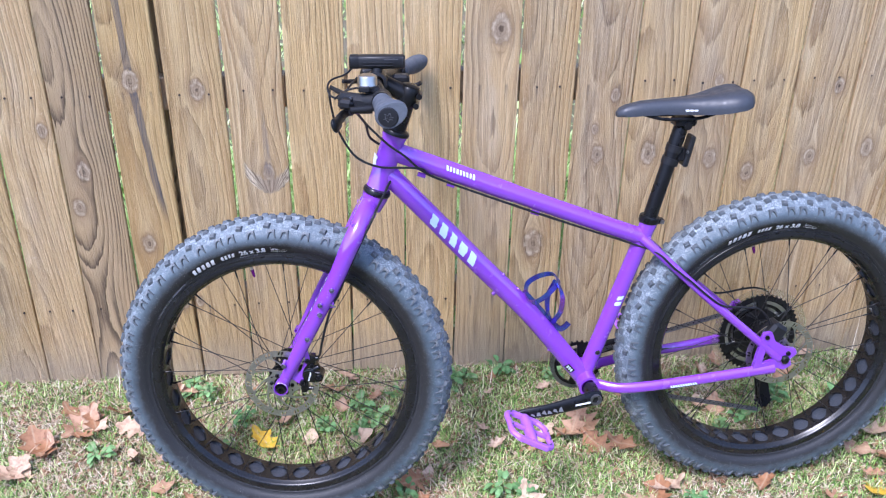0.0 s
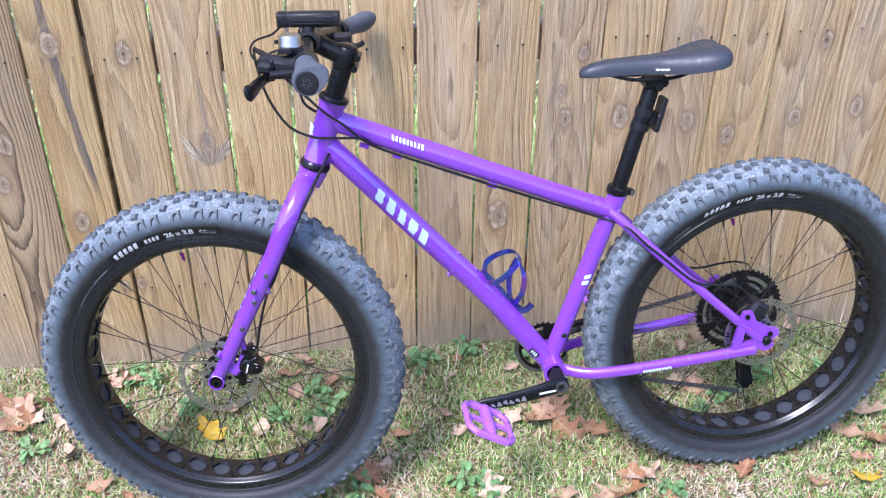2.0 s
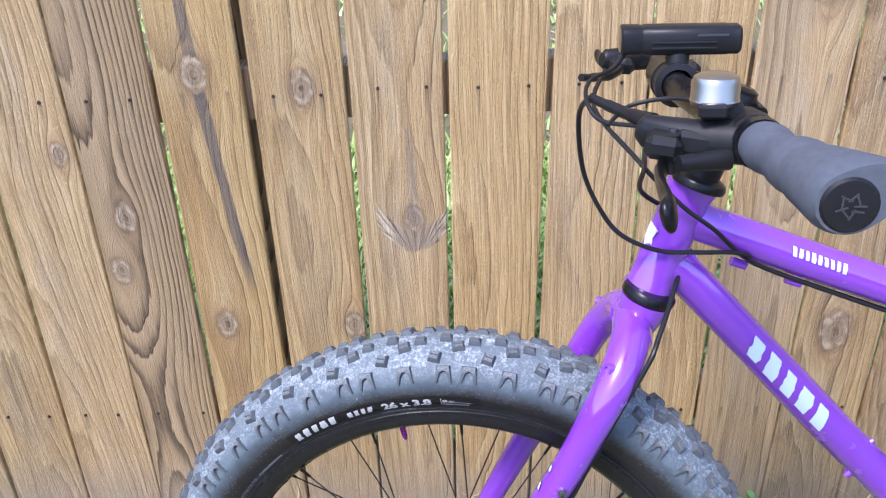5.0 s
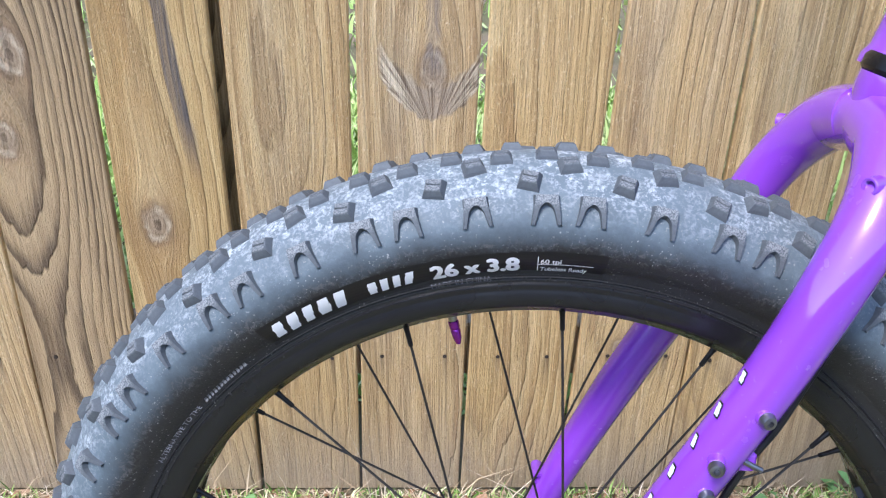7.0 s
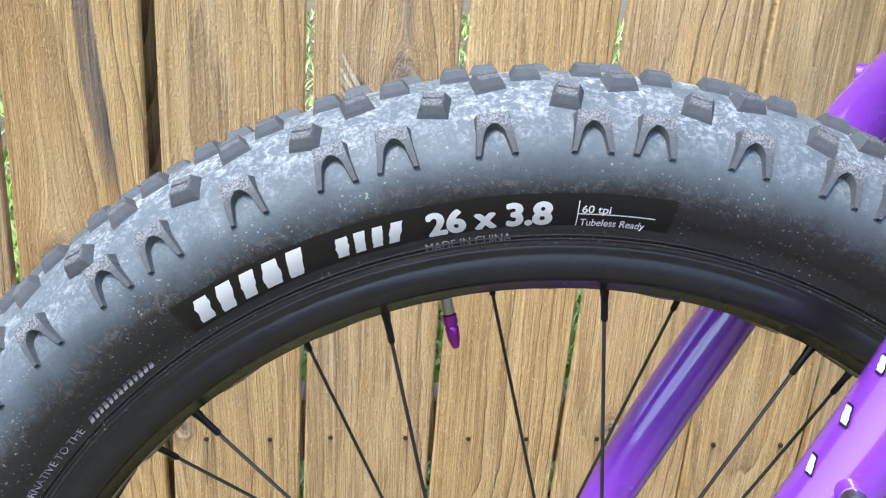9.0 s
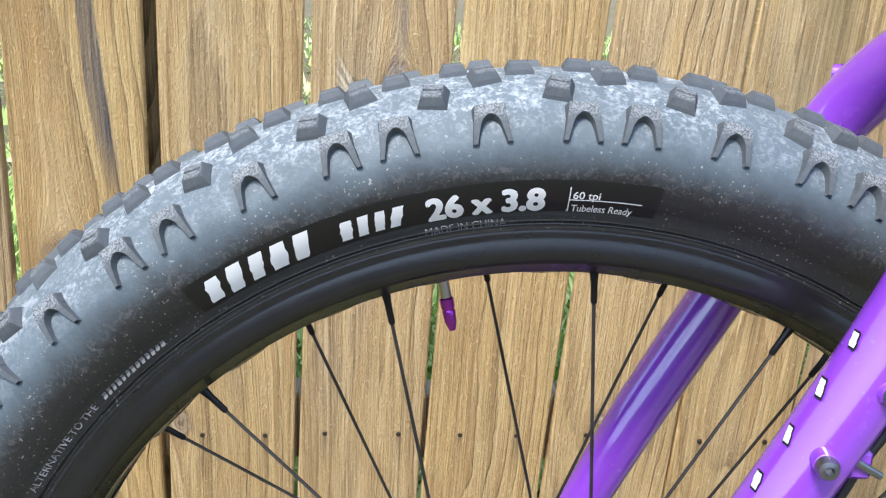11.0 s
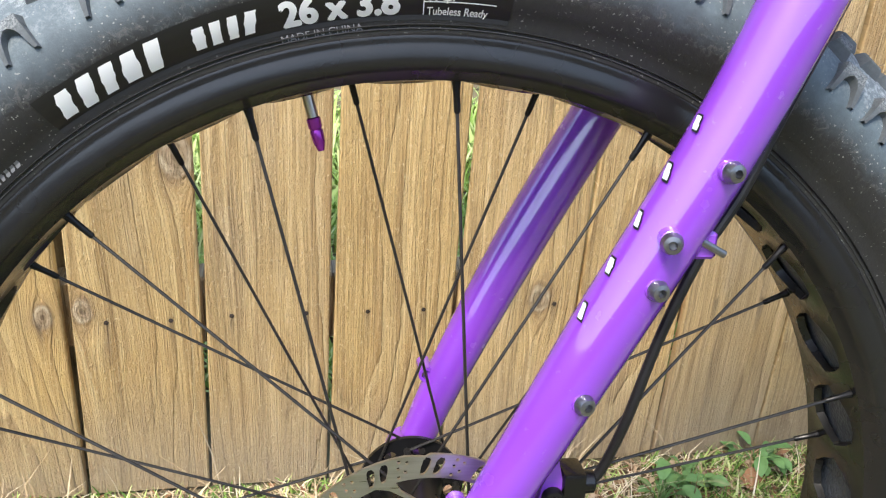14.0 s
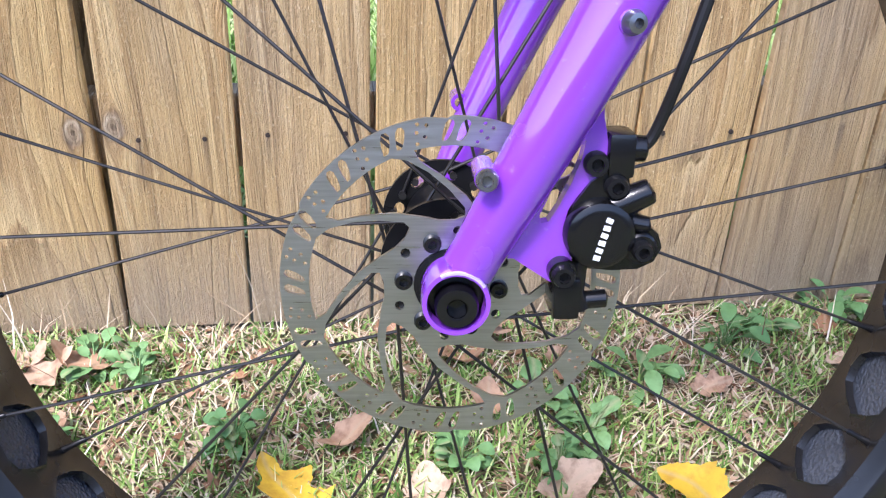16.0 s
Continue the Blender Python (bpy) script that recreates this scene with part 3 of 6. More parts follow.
for i in range(len(SEAM_LOW) - 1):
    lo, hi = (SEAM_LOW[i] + SEAM_LOW[i + 1]) / 2, (SEAM_TOP[i] + SEAM_TOP[i + 1]) / 2
    lean = (hi - lo) / 1.05
    ga, gb = OPEN[i] * random.uniform(0.0034, 0.0048), OPEN[i + 1] * random.uniform(0.0034, 0.0048)
    bm = bmesh.new()
    bmesh.ops.create_cube(bm, size=1)
    bmesh.ops.bisect_plane(bm, geom=bm.verts[:] + bm.edges[:] + bm.faces[:], plane_co=(0, 0, -0.25), plane_no=(0, 0, 1))
    for v in bm.verts:
        z = (v.co.z + 0.5) * 1.83
        left, right = SEAM_LOW[i] + (SEAM_TOP[i] - SEAM_LOW[i]) * z / 1.05 + ga * (0.45 + 1.2 * min(z, 0.46)), SEAM_LOW[i + 1] + (SEAM_TOP[i + 1] - SEAM_LOW[i + 1]) * z / 1.05 - gb * (0.45 + 1.2 * min(z, 0.46))
        if i == 6:
            right -= 0.005 * (z > 0.3)
        v.co = ((left if v.co.x < 0 else right) - lo, (v.co.y + 0.5) * 0.013, z + (0.004 - z * 0.01 if z < 0.05 else 0))
    bmesh.ops.bevel(bm, geom=bm.edges[:], offset=0.0016, segments=1, affect="EDGES")
    me = bpy.data.meshes.new("board")
    bm.to_mesh(me)
    bm.free()
    me.materials.append(WOOD)
    ob = part("board", me, WOOD, fence)
    ob.location = (lo, FENCE_Y + random.uniform(-0.002, 0.002), 0.0)
    mine = [(kx - lo, size, kz) for kx, kz, size in KNOTS if SEAM_LOW[i] + lean * kz < kx < SEAM_LOW[i + 1] + lean * kz][:3]
    for key, k in zip(("knot_a", "knot_b", "knot_c"), mine + [(5.0, 0.0, -9.0)] * 3):
        ob[key] = k
    ob["tone"] = TONE[i]
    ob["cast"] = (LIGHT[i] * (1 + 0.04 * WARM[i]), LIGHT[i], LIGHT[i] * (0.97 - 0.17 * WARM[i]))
    ob["streak"] = (-0.752 - lo, 0.009, 0.5) if i == 6 else (5.0, 0.0, 9.0)
    ob["fan"] = (-0.447 - lo, 0.062, 0.62) if i == 8 else (5.0, 0.01, -9.0)
    for z, key in ((0.24, "nails_low"), (0.85, "nails_high")):
        at = [lean * z + dx + random.uniform(-0.008, 0.008) for dx in (-0.034, 0.038)]
        z += random.uniform(-0.005, 0.005)
        ob[key] = (at[0], at[1], z)
        for dx in at:
            part("nail", Geo().revolve([(0.0001, -0.0012), (0.0026, -0.0008), (0.003, 0.0015)], 10), NAIL, fence, m=pose(lo + dx, FENCE_Y, z))
for z in (0.242, 0.845, 1.5):
    rail = part("rail", Geo().box((-1.75, FENCE_Y + 0.0165, z - 0.042), (1.95, FENCE_Y + 0.057, z + 0.042), 0.003), WOOD, fence)
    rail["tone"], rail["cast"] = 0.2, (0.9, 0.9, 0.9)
for x in (-0.69, 1.7):
    post = part("post", Geo().box((-0.045, 0.058, -0.3), (0.045, 0.148, 1.75), 0.004), WOOD, fence, m=pose(x, FENCE_Y, 0))
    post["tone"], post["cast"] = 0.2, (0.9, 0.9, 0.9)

# ---- plain unseen walls round the lawn, added to block low sky and darken reflections ----
def sky_block_material():
    m = material("sky_block_grey_brown", (0.2, 0.18, 0.15), 0.85)
    n = Nodes(m)
    p = n.object_coords()
    n.set("Base Color", n.mix(n.noise(p, 0.8, 5, 0.65), (0.13, 0.115, 0.095), (0.26, 0.235, 0.2)))
    n.bump(n.noise(p, 30, 4), 0.4, 0.01)
    return m


SKY_BLOCK = sky_block_material()
for name, lo, hi in (("wall_south", (-9.0, -8.6, -0.2), (9.0, -8.4, 3.0)), ("wall_west", (-9.0, -8.4, -0.2), (-8.8, 8.0, 2.6)), ("wall_east", (8.8, -8.4, -0.2), (9.0, 8.0, 2.6))):
    tagged(part(name, Geo().box(lo, hi, 0.01), SKY_BLOCK), "plain unseen grey-brown wall added to block the low sky", "wall", kind="structure")

# ---- bicycle: frame space MF, steered space STEER (both start at the front axle; x to the rear, y to the fence) ----
MF = pose(-0.378, 1.497, 0.372, -7.7, 0, 3.1)
MW = pose(-0.378, 1.497, 0.372, -9.17, 0, -3.44)
bicycle = tagged(new("bicycle"), "purple steel fat-tyre bicycle leaning against a wooden fence", "bicycle")
bicycle.matrix_world = MF
STEER = MF.inverted() @ MW
REAR = pose(1.110, 0.0, -0.011)


def ring(r0, r1, y0, y1):
    return [(r0, y0), (r1, y0), (r1, y1), (r0, y1)]


def along_y(x, y, z, ry=0):
    return pose(x, y, z, 0, ry, 0)


def along_axis(a, b):
    """A pose at a whose y axis points to b."""
    a, b = Vector(a), Vector(b)
    return Matrix.Translation(a) @ (b - a).to_track_quat("Y", "Z").to_matrix().to_4x4()


def socket_bolt(g, x, y, z, r=0.0045, h=0.004, m=None):
    """A round-headed bolt facing the left side, with a hexagonal socket."""
    base = (m or Matrix()) @ pose(x, y, z)
    g.revolve([(r, 0.002), (r, -h * 0.6), (r * 0.86, -h), (r * 0.5, -h)], 14, m=base)
    g.revolve([(r * 0.5, -h), (r * 0.5, -h * 0.35), (0.0001, -h * 0.35)], 6, m=base)


# frame tubes
HT0, HT1 = Vector((0.2175, 0, 0.408)), Vector((0.2600, 0, 0.527))
ax = (HT1 - HT0).normalized()
head = part("head_tube", Geo().sweep([HT0, HT0 + ax * 0.006, HT0 + ax * 0.012, HT1 - ax * 0.012, HT1 - ax * 0.006, HT1], [0.0265, 0.0265, 0.024, 0.024, 0.0262, 0.0262], 28), PURPLE, bicycle)
part("top_tube", Geo().sweep(curve([(0.25, 0, 0.492), (0.45, 0, 0.409), (0.65, 0, 0.3265), (0.802, 0, 0.266)], 6), [0.0205] * 8 + [0.019] * 11, 24), PURPLE, bicycle)
part("down_tube", Geo().sweep(curve([(0.228, 0, 0.448), (0.262, 0, 0.42), (0.43, 0, 0.230), (0.547, 0, 0.098), (0.672, 0, -0.068)], 6), [0.0215] * 10 + [0.0225] * 15, 24), PURPLE, bicycle)
part("gusset", Geo().prism([(0.262, 0.455), (0.245, 0.437), (0.262, 0.405), (0.34, 0.316), (0.335, 0.335)], -0.006, 0.006), PURPLE, bicycle)
part("seat_tube", Geo().sweep([(0.672, 0, -0.068), (0.80, 0, 0.29), (0.8025, 0, 0.298), (0.8065, 0, 0.3165)], [0.0182, 0.0182, 0.0195, 0.0195], 24), PURPLE, bicycle)
part("bottom_bracket_shell", Geo().revolve([(0.0245, -0.05), (0.0245, 0.05), (0.019, 0.05), (0.019, -0.05)], 28, True, m=pose(0.675, 0, -0.07)), PURPLE, bicycle)
for s in (-1, 1):
    part("seatstay", Geo().sweep(curve([(0.785, s * 0.018, 0.274), (0.815, s * 0.034, 0.247), (0.91, s * 0.062, 0.158), (1.03, s * 0.078, 0.05), (1.1, s * 0.084, -0.012)], 6), 0.0095, 16), PURPLE, bicycle)
    part("chainstay", Geo().sweep(curve([(0.688, s * 0.035, -0.068), (0.74, s * 0.062, -0.07), (0.825, s * 0.075, -0.062), (0.95, s * 0.079, -0.05), (1.09, s * 0.085, -0.034)], 6), 0.0125, 16, squash=[0.75] * 25), PURPLE, bicycle)
    plate = Geo().prism([(1.045, -0.045), (1.058, 0.03), (1.064, 0.05), (1.082, 0.052), (1.092, 0.03), (1.12, 0.012), (1.142, 0.006), (1.146, -0.006), (1.132, -0.018), (1.136, -0.034), (1.12, -0.044), (1.09, -0.034)],
                        s * 0.079, s * 0.089, m=pose(-0.008, 0, 0.006), holes=[[(1.066, -0.026), (1.092, -0.018), (1.094, 0.002), (1.074, 0.024)]] if s < 0 else ())
    drop = part("dropout", plate, PURPLE, bicycle)
    part("axle_end", Geo().revolve([(0.0001, s * 0.098), (0.006, s * 0.098), (0.0095, s * 0.095), (0.0095, s * 0.088)], 18, m=REAR), BLACK, drop)
for x, z in ((1.063, 0.047), (1.117, 0.003)):
    g = Geo()
    socket_bolt(g, x, -0.089, z, 0.0055)
    part("bolt", g, BLACK, bicycle)
for t in (0.31, 0.37, 0.55):
    z = 0.487 - (t - 0.25) * 0.402 - 0.021
    part("cable_guide", Geo().sweep([(t - 0.008, -0.008, z), (t + 0.008, -0.008, z - 0.006)], 0.005, 10), PURPLE, bicycle)
for x, z in ((0.462, 0.16), (0.59, 0.012), (0.605, -0.004), (0.62, -0.02), (0.482, 0.203), (0.515, 0.165)):
    up = x in (0.482, 0.515)
    part("boss", Geo().revolve([(0.0001, -0.004), (0.004, -0.004), (0.0048, 0.0), (0.0048, 0.004)], 12, m=along_axis((x, -0.006, z), (x + (-1 if up else 1), -0.006, z + (-0.85 if up else 0.85)))), PURPLE, bicycle)

# headset, steerer, stem, bar
S0, S1 = Vector((0.2125, 0, 0.42)), Vector((0.2525, 0, 0.536))
sx = (S1 - S0).normalized()
part("headset_cup", Geo().sweep([S0 - sx * 0.012, S0 - sx * 0.009, S0 - sx * 0.003, S0], [0.0262, 0.0285, 0.0285, 0.0265], 28), BLACK, bicycle, m=STEER)
part("headset_cup", Geo().sweep([S1 - sx * 0.002, S1 + sx * 0.002, S1 + sx * 0.006, S1 + sx * 0.009], [0.0275, 0.028, 0.026, 0.02], 28), BLACK, bicycle, m=STEER)
for k in range(3):
    part("spacer", Geo().sweep([S1 + sx * (0.009 + 0.016 * k), S1 + sx * (0.0245 + 0.016 * k)], 0.0178, 26), BLACK, bicycle, m=STEER)
C0 = S1 + sx * 0.057
stem = Geo().sweep([C0, C0 + sx * 0.004, C0 + sx * 0.036, C0 + sx * 0.04], [0.0175, 0.0195, 0.0195, 0.0175], 26)
BAR = Vector((0.218, 0, 0.642))
stem.sweep([C0 + sx * 0.022, BAR], [0.0175, 0.0165], 22)
stem.revolve([(0.017, -0.022), (0.0205, -0.021), (0.0205, 0.021), (0.017, 0.022)], 24, m=pose(*BAR))
stem_ob = part("stem", stem, BLACK, bicycle, m=STEER)
part("top_cap", Geo().sweep([C0 + sx * 0.04, C0 + sx * 0.043, C0 + sx * 0.046], [0.0175, 0.0175, 0.012], 24), BLACK, stem_ob)
for k in (0.01, 0.03):
    part("clamp_bolt", Geo().sweep([C0 + sx * k + Vector((0.02, -0.022, -0.007)), C0 + sx * k + Vector((0.02, 0.022, -0.007))], 0.006, 12), BLACK, stem_ob)
barline = curve([(0.263, -0.383, 0.6465), (0.2385, -0.2, 0.645), (0.220, -0.06, 0.642), (0.218, 0, 0.642), (0.220, 0.06, 0.638), (0.236, 0.2, 0.625), (0.281, 0.383, 0.616)], 6)
part("handlebar", Geo().sweep(barline, 0.0125, 18), BLACK, bicycle, m=STEER)


def grip(s):
    """Ergonomic grip: round near the middle, a wing behind at the outer end."""
    n, rings = 28, 22
    g = Geo()
    verts, faces = [], []
    for i in range(rings):
        t = i / (rings - 1)
        y = s * (0.258 + 0.126 * t)
        cx, cz = (0.2455 + 0.0175 * t, 0.6455 + 0.001 * t) if s < 0 else (0.2475 + 0.0335 * t, 0.6205 - 0.0045 * t)
        swell_r = 0.0165 + 0.0012 * math.sin(t * 19) * (t < 0.6) + 0.0052 * max(0, t - 0.4) / 0.6
        wing = 0.0135 * max(0.0, (t - 0.25) / 0.75) ** 0.9
        if i >= rings - 2:
            swell_r *= 0.95 if i == rings - 2 else 0.84
        for k in range(n):
            a = 2 * math.pi * k / n
            px, pz = math.cos(a), math.sin(a)
            back = max(0.0, px * 0.78 + pz * 0.5) ** 0.8
            verts.append((cx + px * swell_r + wing * back, y, cz + pz * swell_r + wing * 0.5 * back))
    for i in range(rings - 1):
        for k in range(n):
            q = (k + 1) % n
            faces.append((i * n + k, i * n + q, (i + 1) * n + q, (i + 1) * n + k))
    faces += [tuple(range(n)), tuple(range((rings - 1) * n, rings * n))]
    g.add(verts, faces)
    ob = part("grip", g, GREYRUBBER, bicycle, "grey rubber ergonomic grip", m=STEER, smooth=60)
    part("end_cap", Geo().revolve([(0.0001, s * 0.0025), (0.0145, s * 0.002), (0.0162, 0.0)], 22, m=pose(0.263 if s < 0 else 0.281, s * 0.3842, 0.6458 if s < 0 else 0.616)), PLASTIC, ob, "black end cap")
    part("clamp_ring", Geo().revolve([(0.013, -0.005), (0.018, -0.005), (0.018, 0.005), (0.013, 0.005)], 22, m=pose(0.2448, s * 0.2525, 0.6452 if s < 0 else 0.6212)), BLACK, ob)
    return ob


left_grip = grip(-1)
grip(1)
for k in range(9):
    a = k * 0.7
    part("end_cap_print", Geo().box((-0.0034, -0.0004, -0.0005), (0.0034, 0.0004, 0.0005), m=pose(0.263 + 0.005 * math.cos(a), -0.3868, 0.6458 + 0.005 * math.sin(a), 0, math.degrees(a * 1.7), 0)), DIMINK, left_grip)


def brake_lever(s):
    """Hydraulic lever: clamp, long body ahead of the bar, hooked blade that runs outward."""
    g = Geo().revolve([(0.0135, -0.009), (0.0182, -0.008), (0.0182, 0.008), (0.0135, 0.009)], 22, m=pose(0.243, s * 0.236, 0.645))
    g.box((-0.026, -0.011, -0.009), (0.022, 0.011, 0.009), 0.004, m=pose(0.217, s * 0.232, 0.639, 0, 6, s * 12))
    g.box((-0.013, -0.046, -0.009), (0.013, 0.026, 0.008), 0.005, m=pose(0.188, s * 0.205, 0.64, 0, 6, s * 10) @ pose(0, 0, 0, 0, 0, 0 if s < 0 else 180))
    g.sweep([(0.186, s * 0.237, 0.62), (0.186, s * 0.237, 0.648)], 0.0075, 14)
    g.sweep([(0.168, s * 0.207, 0.644), (0.172, s * 0.21, 0.6435), (0.205, s * 0.227, 0.6415), (0.24, s * 0.242, 0.642)], [0.008, 0.0125, 0.0145, 0.016], 18, squash=[0.75] * 4)
    g.sweep([(0.19, s * 0.258, 0.632), (0.226, s * 0.246, 0.632)], [0.006, 0.008], 12)
    body = part("brake_lever", g, PLASTIC, bicycle, m=STEER @ pose(0, 0, 0 if s < 0 else -0.021))
    line = curve([(0.19, s * 0.232, 0.628), (0.18, s * 0.25, 0.625), (0.176, s * 0.285, 0.624), (0.176, s * 0.325, 0.624), (0.171, s * 0.348, 0.623)], 6)
    part("lever_blade", Geo().sweep(line, [0.0075] * 8 + [0.009] * 6 + [0.0105] * 6 + [0.0118, 0.012, 0.0114, 0.0092, 0.004], 14, squash=[0.42] * 25), BLACK, body)
    part("hose_fitting", Geo().sweep(curve([(0.184, s * 0.165, 0.64), (0.17, s * 0.14, 0.638), (0.152, s * 0.115, 0.641), (0.139, s * 0.1, 0.644)], 5), [0.0062] * 6 + [0.005] * 5 + [0.0042] * 5, 12), PLASTIC, body)
    for dy in (-0.03, 0.0):
        part("bolt", Geo().sweep([(0.19, s * 0.2 + dy, 0.647), (0.19, s * 0.2 + dy, 0.65)], 0.0035, 10), BOLT, body)
    return body


brake_lever(-1)
brake_lever(1)
shifter = Geo().box((-0.02, -0.016, -0.014), (0.02, 0.016, 0.012), 0.006, m=pose(0.255, 0.17, 0.615))
shifter.sweep(curve([(0.26, 0.16, 0.61), (0.285, 0.15, 0.605), (0.3, 0.145, 0.612)], 4), 0.005, 10)
part("shifter", shifter, PLASTIC, bicycle, m=STEER)

# headlight with its clamp, bell
light = Geo()
sec = []
for k in range(28):
    a = 2 * math.pi * k / 28
    c, s_ = math.cos(a), math.sin(a)
    sec.append((0.0158 * math.copysign(abs(c) ** 0.55, c), 0.0135 * math.copysign(abs(s_) ** 0.55, s_)))
verts, faces = [], []
stations = [(0.168, 0.9), (0.1695, 1.0), (0.184, 1.0), (0.1855, 0.95), (0.188, 0.95), (0.1895, 1.0), (0.262, 1.0), (0.2635, 0.96), (0.272, 0.97), (0.2745, 0.85)]
for x, f in stations:
    verts += [(x, -0.022 + y * f, 0.681 + z * f) for y, z in sec]
for i in range(len(stations) - 1):
    for k in range(28):
        q = (k + 1) % 28
        faces.append((i * 28 + k, i * 28 + q, (i + 1) * 28 + q, (i + 1) * 28 + k))
faces += [tuple(range(28)), tuple(range((len(stations) - 1) * 28, len(stations) * 28))]
light.add(verts, faces)
lamp_ob = part("headlight", light, PLASTIC, bicycle, "black bar-mounted front light", m=STEER)
for z in (0.675, 0.680):
    part("fin", Geo().box((0.195, -0.0392, z - 0.0009), (0.252, -0.037, z + 0.0009), 0.0004), PLASTIC, lamp_ob)
part("print", Geo().box((0.235, -0.0384, 0.6855), (0.262, -0.0375, 0.6875)), DIMINK, lamp_ob)
part("lens", Geo().revolve([(0.0001, -0.001), (0.010, -0.0005), (0.0115, 0.0005)], 22, m=along_axis((0.1675, -0.022, 0.681), (1, -0.022, 0.681))), CHROME, lamp_ob)
g = Geo().revolve([(0.0145, -0.011), (0.0205, -0.01), (0.0205, 0.01), (0.0145, 0.011)], 24, m=pose(0.2195, -0.03, 0.642))
g.sweep([(0.2195, -0.027, 0.657), (0.2205, -0.024, 0.672)], 0.011, 16)
part("light_clamp", g, PLASTIC, lamp_ob)
g = Geo().revolve([(0.0001, 0.0165), (0.0105, 0.0161), (0.0155, 0.0135), (0.017, 0.0095), (0.017, -0.002), (0.0175, -0.003), (0.0165, -0.006)], 32, m=along_axis((0.218, -0.222, 0.672), (0.218, -0.222, 1)))
bell = part("bell", g, CHROME, bicycle, "brushed steel bicycle bell", m=STEER)
g = Geo().revolve([(0.013, -0.008), (0.0175, -0.008), (0.0175, 0.008), (0.013, 0.008)], 20, m=pose(0.241, -0.222, 0.645))
g.sweep([(0.234, -0.222, 0.653), (0.22, -0.222, 0.668)], [0.01, 0.0145], 16)
g.box((0.204, -0.246, 0.66), (0.224, -0.236, 0.67), 0.002)
part("bell_base", g, PLASTIC, bell)

# fork
def fork_leg(s):
    line = curve([(0.193, s * 0.012, 0.386), (0.189, s * 0.042, 0.379), (0.176, s * 0.07, 0.355), (0.157, s * 0.0835, 0.319), (0.1265 - 0.003 * (s > 0), s * 0.085, 0.25), (0.0752 - 0.004 * (s > 0), s * 0.085, 0.1525), (0.032 - 0.003 * (s > 0), s * 0.082, 0.067), (0.0065, s * 0.0765, 0.0165)], 6)
    rad = [0.0205 - 0.0031 * min(1, max(0, (i - 8) / 14)) - 0.0008 * min(1, max(0, (i - 22) / 8)) - 0.0042 * min(1, max(0, (i - 30) / 10)) for i in range(len(line))]
    leg = part("fork_leg", Geo().sweep(line, rad, 26, squash=[1.0] * len(line)), PURPLE, bicycle, m=STEER)
    end = Geo().revolve([(0.0122, s * 0.064), (0.015, s * 0.064), (0.0156, s * 0.086), (0.0151, s * 0.0892), (0.0131, s * 0.0892), (0.0126, s * 0.082)], 36, m=pose(0.0005, 0, 0.0038))
    collar_part = part("dropout", end, PURPLE, leg)
    if s < 0:
        part("worn_edge", Geo().revolve([(0.0153, -0.0885), (0.0149, -0.0896), (0.0138, -0.0895)], 14, m=pose(0.0005, 0, 0.0038), a0=-0.5, a1=1.0), WORN, collar_part, "bare worn metal where the paint has chipped")
    part("axle_end", Geo().revolve([(0.0125, s * 0.06), (0.0125, s * 0.079), (0.0098, s * 0.079), (0.0098, s * 0.088), (0.009, s * 0.0896), (0.0062, s * 0.09), (0.0046, s * 0.0896)], 28, m=pose(0.0008, 0, 0.0016)).revolve([(0.0046, s * 0.0896), (0.0045, s * 0.084), (0.0001, s * 0.084)], 6, m=pose(0.0008, 0, 0.0016)), GLOSS, leg)
    return leg


left_leg, right_leg = fork_leg(-1), fork_leg(1)
part("fork_crown", Geo().sweep([S0 - sx * 0.045, S0 - sx * 0.03, S0 - sx * 0.02, S0 - sx * 0.012], [0.021, 0.0245, 0.0268, 0.0272], 28).sweep([(0.19, -0.04, 0.38), (0.196, 0, 0.386), (0.19, 0.04, 0.38)], 0.021, 22), PURPLE, bicycle, m=STEER)
for s, parent in ((-1, left_leg), (1, right_leg)):
    # bosses, with button-head bolts on the side that carries them: tip of the bolt and how far the leg's axis lies from it
    for i, (x, y, z, dx, dy) in enumerate([(0.1225, 0.11, 0.236, 0.005, 0.0255), (0.095, 0.1135, 0.2053, -0.0065, 0.0285), (0.095, 0.1085, 0.1818, 0.004, 0.0235), (0.067, 0.106, 0.1258, 0.006, 0.021),
                                           (0.189, 0.09, 0.338, 0.021, 0.012), (0.158, 0.084, 0.368, -0.02, 0.012)]):
        if s > 0 and i in (1, 2):
            continue
        d = Vector((dx, s * dy, 0)).normalized()
        tip = Vector((x, s * y, z))
        m = along_axis(tip - d * 0.0085, tip + d)
        part("boss", Geo().revolve([(0.0056, -0.008), (0.0053, 0.002), (0.0045, 0.0025), (0.0033, 0.0023), (0.0031, -0.002), (0.0001, -0.002)], 16, m=m), PURPLE, parent)
        if s < 0 and i < 4:
            part("bolt", Geo().revolve([(0.0047, 0.0015), (0.0052, 0.0035), (0.004, 0.007), (0.002, 0.0075)], 16, m=m).revolve([(0.002, 0.0075), (0.002, 0.0045), (0.0001, 0.0045)], 6, m=m), BOLT, parent, "steel button-head bolt")
    eye = Geo().revolve([(0.003, -0.010), (0.0052, -0.010), (0.0052, 0.011), (0.003, 0.011)], 16, True, m=pose(0.0115, s * 0.086, 0.0622))
    part("eyelet", eye, PURPLE, parent)
    if s < 0:
        g = Geo()
        socket_bolt(g, 0.0115, -0.096, 0.0622, 0.0049, 0.0035)
        part("bolt", g, BOLT, parent)
